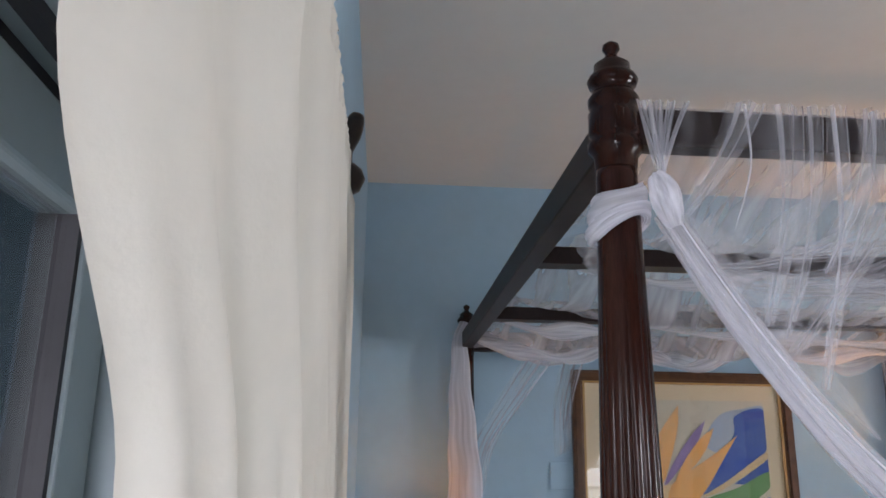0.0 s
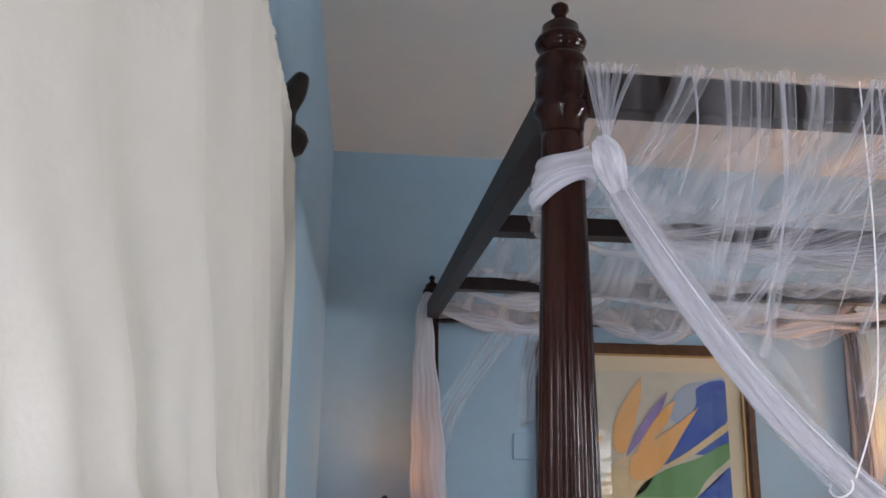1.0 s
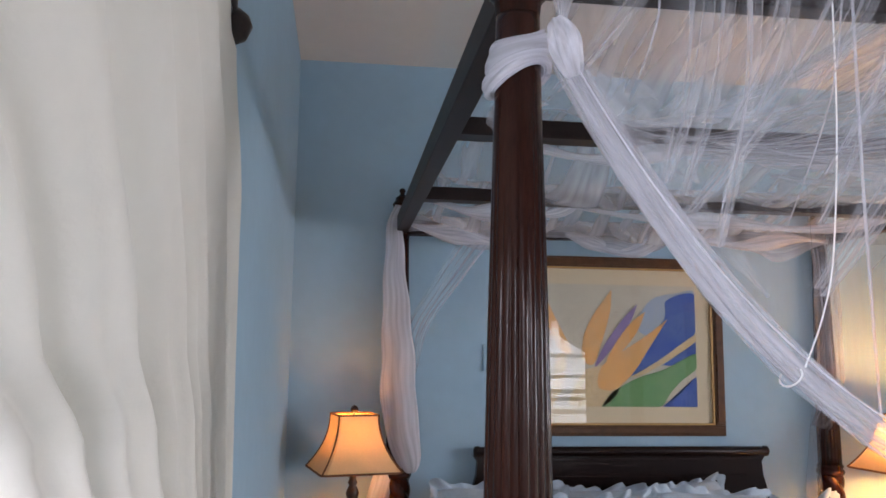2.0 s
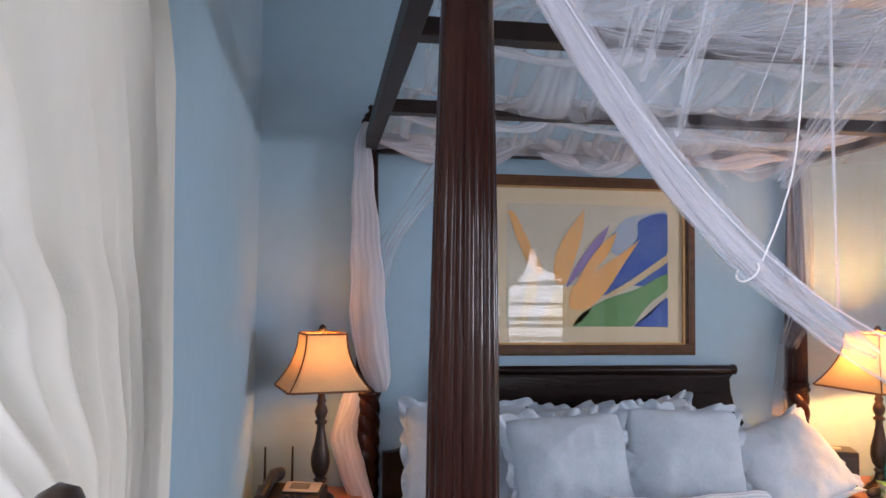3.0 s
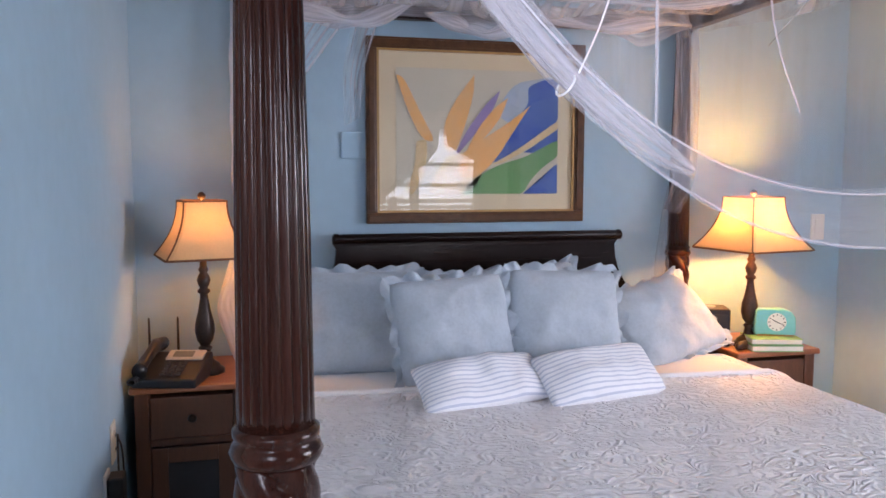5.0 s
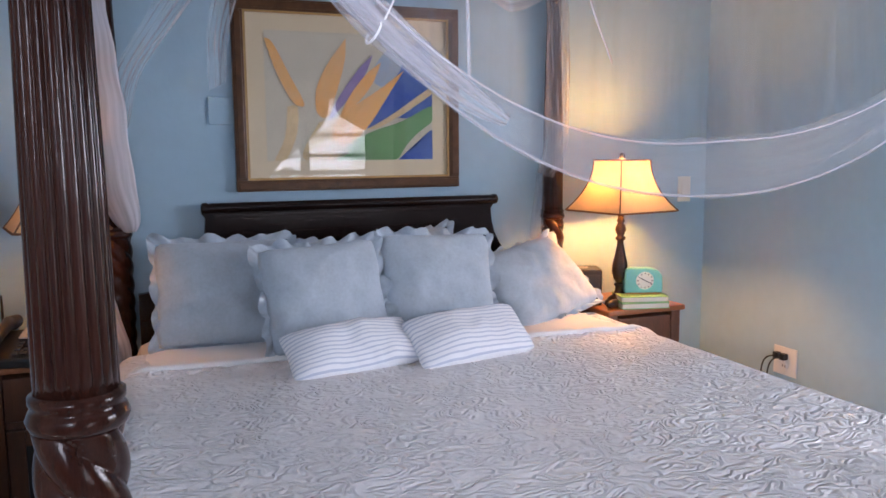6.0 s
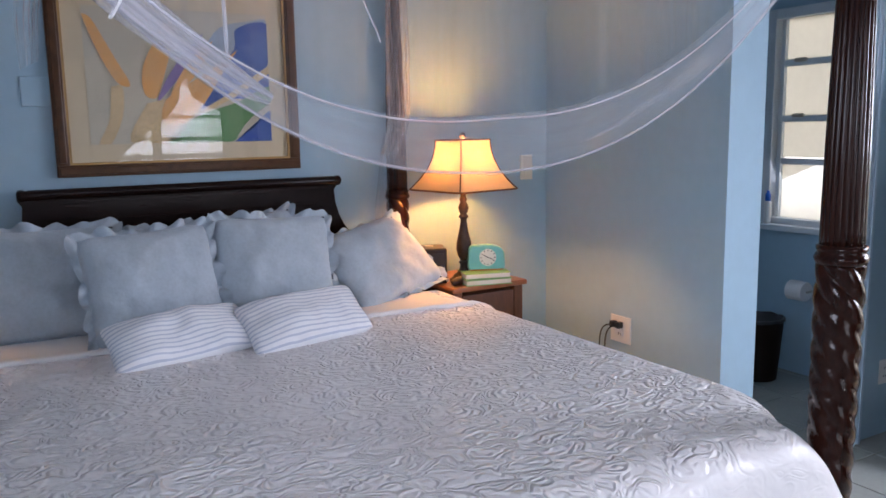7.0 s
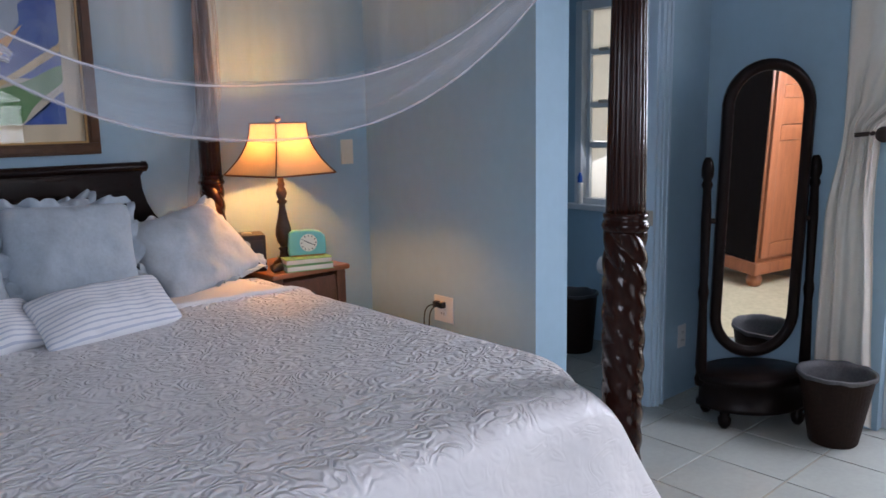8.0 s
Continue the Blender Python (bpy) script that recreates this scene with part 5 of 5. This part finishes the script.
gl_.faces.new([gl_.verts.new((oval(0.158, 0.332, 1.568, 0, k + 0.5)[0], -0.011, oval(0.158, 0.332, 1.568, 0, k + 0.5)[1])) for k in range(n_)])
part("mirror_glass", moved(gl_, tilt), MIRROR, mir, "clear mirror glass")
bk_ = bmesh.new()
bk_.faces.new([bk_.verts.new((oval(0.19, 0.30, 1.60, 0, k + 0.5)[0], 0.004, oval(0.19, 0.30, 1.60, 0, k + 0.5)[1])) for k in range(n_)])
part("backing", moved(bk_, tilt), EBONY, mir)
for x in (-0.245, 0.245):
    p = part("upright", moved(lathe([(0.17, 0.024), (0.2, 0.027), (0.23, 0.02), (0.26, 0.026), (0.55, 0.018), (0.60, 0.024), (0.64, 0.018), (0.92, 0.022), (1.06, 0.018), (1.08, 0.025), (1.10, 0.018), (1.12, 0.026),
                                     (1.15, 0.027), (1.18, 0.022), (1.20, 0.012)], 24), pose(x, 0.0, 0)), EBONY, mir, smooth=True)
    part("pivot", moved(lathe([(-0.02, 0.012), (0.02, 0.012)], 12), pose(x * 0.92, 0, 0.92, 0, 90, 0)), BRONZE, p)
part("base_box", moved(lathe([(0.07, 0.24), (0.08, 0.262), (0.095, 0.262), (0.105, 0.25), (0.19, 0.25), (0.20, 0.268), (0.225, 0.268), (0.235, 0.25)], 48, lambda a, z, r: r * (1 - 0.32 * abs(math.sin(a)))), pose(0, 0, 0)), EBONY, mir, "low rounded drawer base", smooth=True)
for x, y in ((-0.17, -0.10), (0.17, -0.10), (-0.17, 0.10), (0.17, 0.10)):
    part("foot", moved(lathe([(0, 0.016), (0.02, 0.028), (0.045, 0.03), (0.06, 0.02), (0.075, 0.026)], 20), pose(x, y, 0)), EBONY, mir, smooth=True)


def bin_shape(name, m, r0, r1, h, label, mat, liner):
    b = thing(name, m, label, "waste bin", "waste bins")
    part("tub", lathe([(0, r0 * 0.96), (0.006, r0), (h * 0.97, r1), (h, r1 + 0.004), (h, r1 - 0.004), (0.012, r0 - 0.006)], 48), mat, b, smooth=False)

    def edge(u, v):
        a_ = u * 2 * math.pi
        wv = 0.002 * math.sin(9 * a_) + 0.004 * wob(math.cos(a_) * 2, math.sin(a_) * 2, 3, 1.4)
        prof = ((r1 - 0.040, h - 0.10), (r1 - 0.004, h + 0.004 + wv), (r1 + 0.007, h + 0.004 + wv), (r1 + 0.008, h - 0.012 + 2.2 * wv))
        i = min(int(v * 3), 2)
        f = v * 3 - i
        r_ = prof[i][0] + (prof[i + 1][0] - prof[i][0]) * f
        z_ = prof[i][1] + (prof[i + 1][1] - prof[i][1]) * f
        return (r_ * math.cos(a_), r_ * math.sin(a_), z_)

    part("bag", sheet(90, 9, edge), liner, b, "plastic bag folded over the rim", smooth=True)
    return b


bin_shape("waste_bin", pose(3.605, 0.232, 0), 0.098, 0.150, 0.305, "dark brown waste bin with a plastic liner on the tiles", WICKER, LINER)
bin_shape("waste_bin", pose(3.90, 1.86, 0), 0.11, 0.135, 0.35, "dark bathroom waste bin with a black bag", WICKER, BLACKLINER)
can = thing("spray_can", pose(XB - 0.047, 1.985, 0.855), "white aerosol can with a blue cap on the sill", "spray can")
part("tin", lathe([(0, 0.018), (0.004, 0.02), (0.12, 0.02), (0.13, 0.014)], 20), WHITEPLASTIC, can, smooth=True)
part("cap", lathe([(0.131, 0.0155), (0.17, 0.0155), (0.178, 0.009), (0.19, 0.009)], 18), CANBLUE, can, "bright blue cap", smooth=True)
tp = thing("toilet_roll", pose(XB - 0.075, 1.74, 0.50), "white toilet roll on a wall holder", "toilet roll")
part("roll", moved(lathe([(-0.05, 0.02), (-0.05, 0.055), (0.05, 0.055), (0.05, 0.02)], 24), pose(0, 0, 0, 90, 0, 0)), COTTON, tp)
part("holder", boxes(((0.0, -0.06, -0.006), (0.074, -0.054, 0.006)), ((-0.006, -0.06, -0.006), (0.006, 0.06, 0.006))), SILVER, tp)

# ---- wardrobe and rug behind the camera, seen in the mirror ----
wd = thing("wardrobe", pose(3.024, -1.998, 0, 0, 0, -60), "orange-brown panelled wardrobe on bun feet", "wardrobe")
part("carcass", box((-0.497, 0, 0.12), (0.42, 0.55, 2.0), 0.01), WARDROBE, wd)
# thin near-black sheet: the shadow on this side is put into its colour
part("side_panel", box((-0.503, 0.01, 0.19), (-0.4975, 0.545, 1.99), 0.002), EBONY, wd, "side panel blackened to carry its shadow")
part("cornice", boxes(((-0.53, 0, 2.0), (0.45, 0.58, 2.04)), ((-0.55, 0, 2.04), (0.47, 0.60, 2.07)), bevel=0.006), WARDROBE, wd)
part("plinth", box((-0.52, 0, 0.10), (0.44, 0.57, 0.19), 0.01), WARDROBE, wd)
for x0 in (-0.48, -0.03):
    dd = part("door", boxes(((x0, 0.551, 0.22), (x0 + 0.07, 0.575, 1.97)), ((x0 + 0.36, 0.551, 0.22), (x0 + 0.43, 0.575, 1.97)), ((x0 + 0.07, 0.551, 0.22), (x0 + 0.36, 0.575, 0.32)),
                            ((x0 + 0.07, 0.551, 1.02), (x0 + 0.36, 0.575, 1.12)), ((x0 + 0.07, 0.551, 1.30), (x0 + 0.36, 0.575, 1.38)), ((x0 + 0.07, 0.551, 1.87), (x0 + 0.36, 0.575, 1.97)), bevel=0.004), WARDROBE, wd)
    for z0, z1 in ((0.32, 1.02), (1.12, 1.30), (1.38, 1.87)):
        part("panel", box((x0 + 0.074, 0.553, z0 + 0.004), (x0 + 0.356, 0.563, z1 - 0.004), 0.004), WARDROBE, dd)
    part("pull", moved(lathe([(0, 0.006), (0.012, 0.006), (0.02, 0.014), (0.028, 0.01)], 14), pose(x0 + (0.395 if x0 < -0.1 else 0.035), 0.575, 1.07, -90)), BRONZE, dd)
for x in (-0.44, 0.36):
    for y in (0.07, 0.50):
        part("bun_foot", moved(lathe([(0, 0.03), (0.02, 0.05), (0.06, 0.055), (0.09, 0.04), (0.1, 0.035)], 20), pose(x, y, 0)), WARDROBE, wd, smooth=True)
rug = thing("rug", pose(3.15, -1.0, 0.0), "flat woven straw-coloured rug on the tiles", "rug")
part("weave", box((-0.4, -0.7, 0.001), (0.4, 0.7, 0.009), 0.003), RUG, rug)

# ---- floor tiles ----
STEP, GAP = 0.340, 0.007
tile_bm = box((0, 0, -0.012), (STEP - GAP, STEP - GAP, 0.0), 0.0025)
tile_mesh = mesh_from(tile_bm, "tile", TILE)
for i in range(-11, 4):
    for j in range(-12, 7):
        x, y = 3.0935 + STEP * i, 0.5435 + STEP * j
        inside = XL - 0.3 < x < XF - 0.02 and YS - 0.3 < y < YW
        bath = x > XR - 0.2 and x < XB and y > YE - 0.3 and y < YB
        if not (inside or bath):
            continue
        t = new("tile", tile_mesh)
        t.location = (x, y, 0.0006 * math.sin(i * 7.1 + j * 3.7))
        t.parent = floor
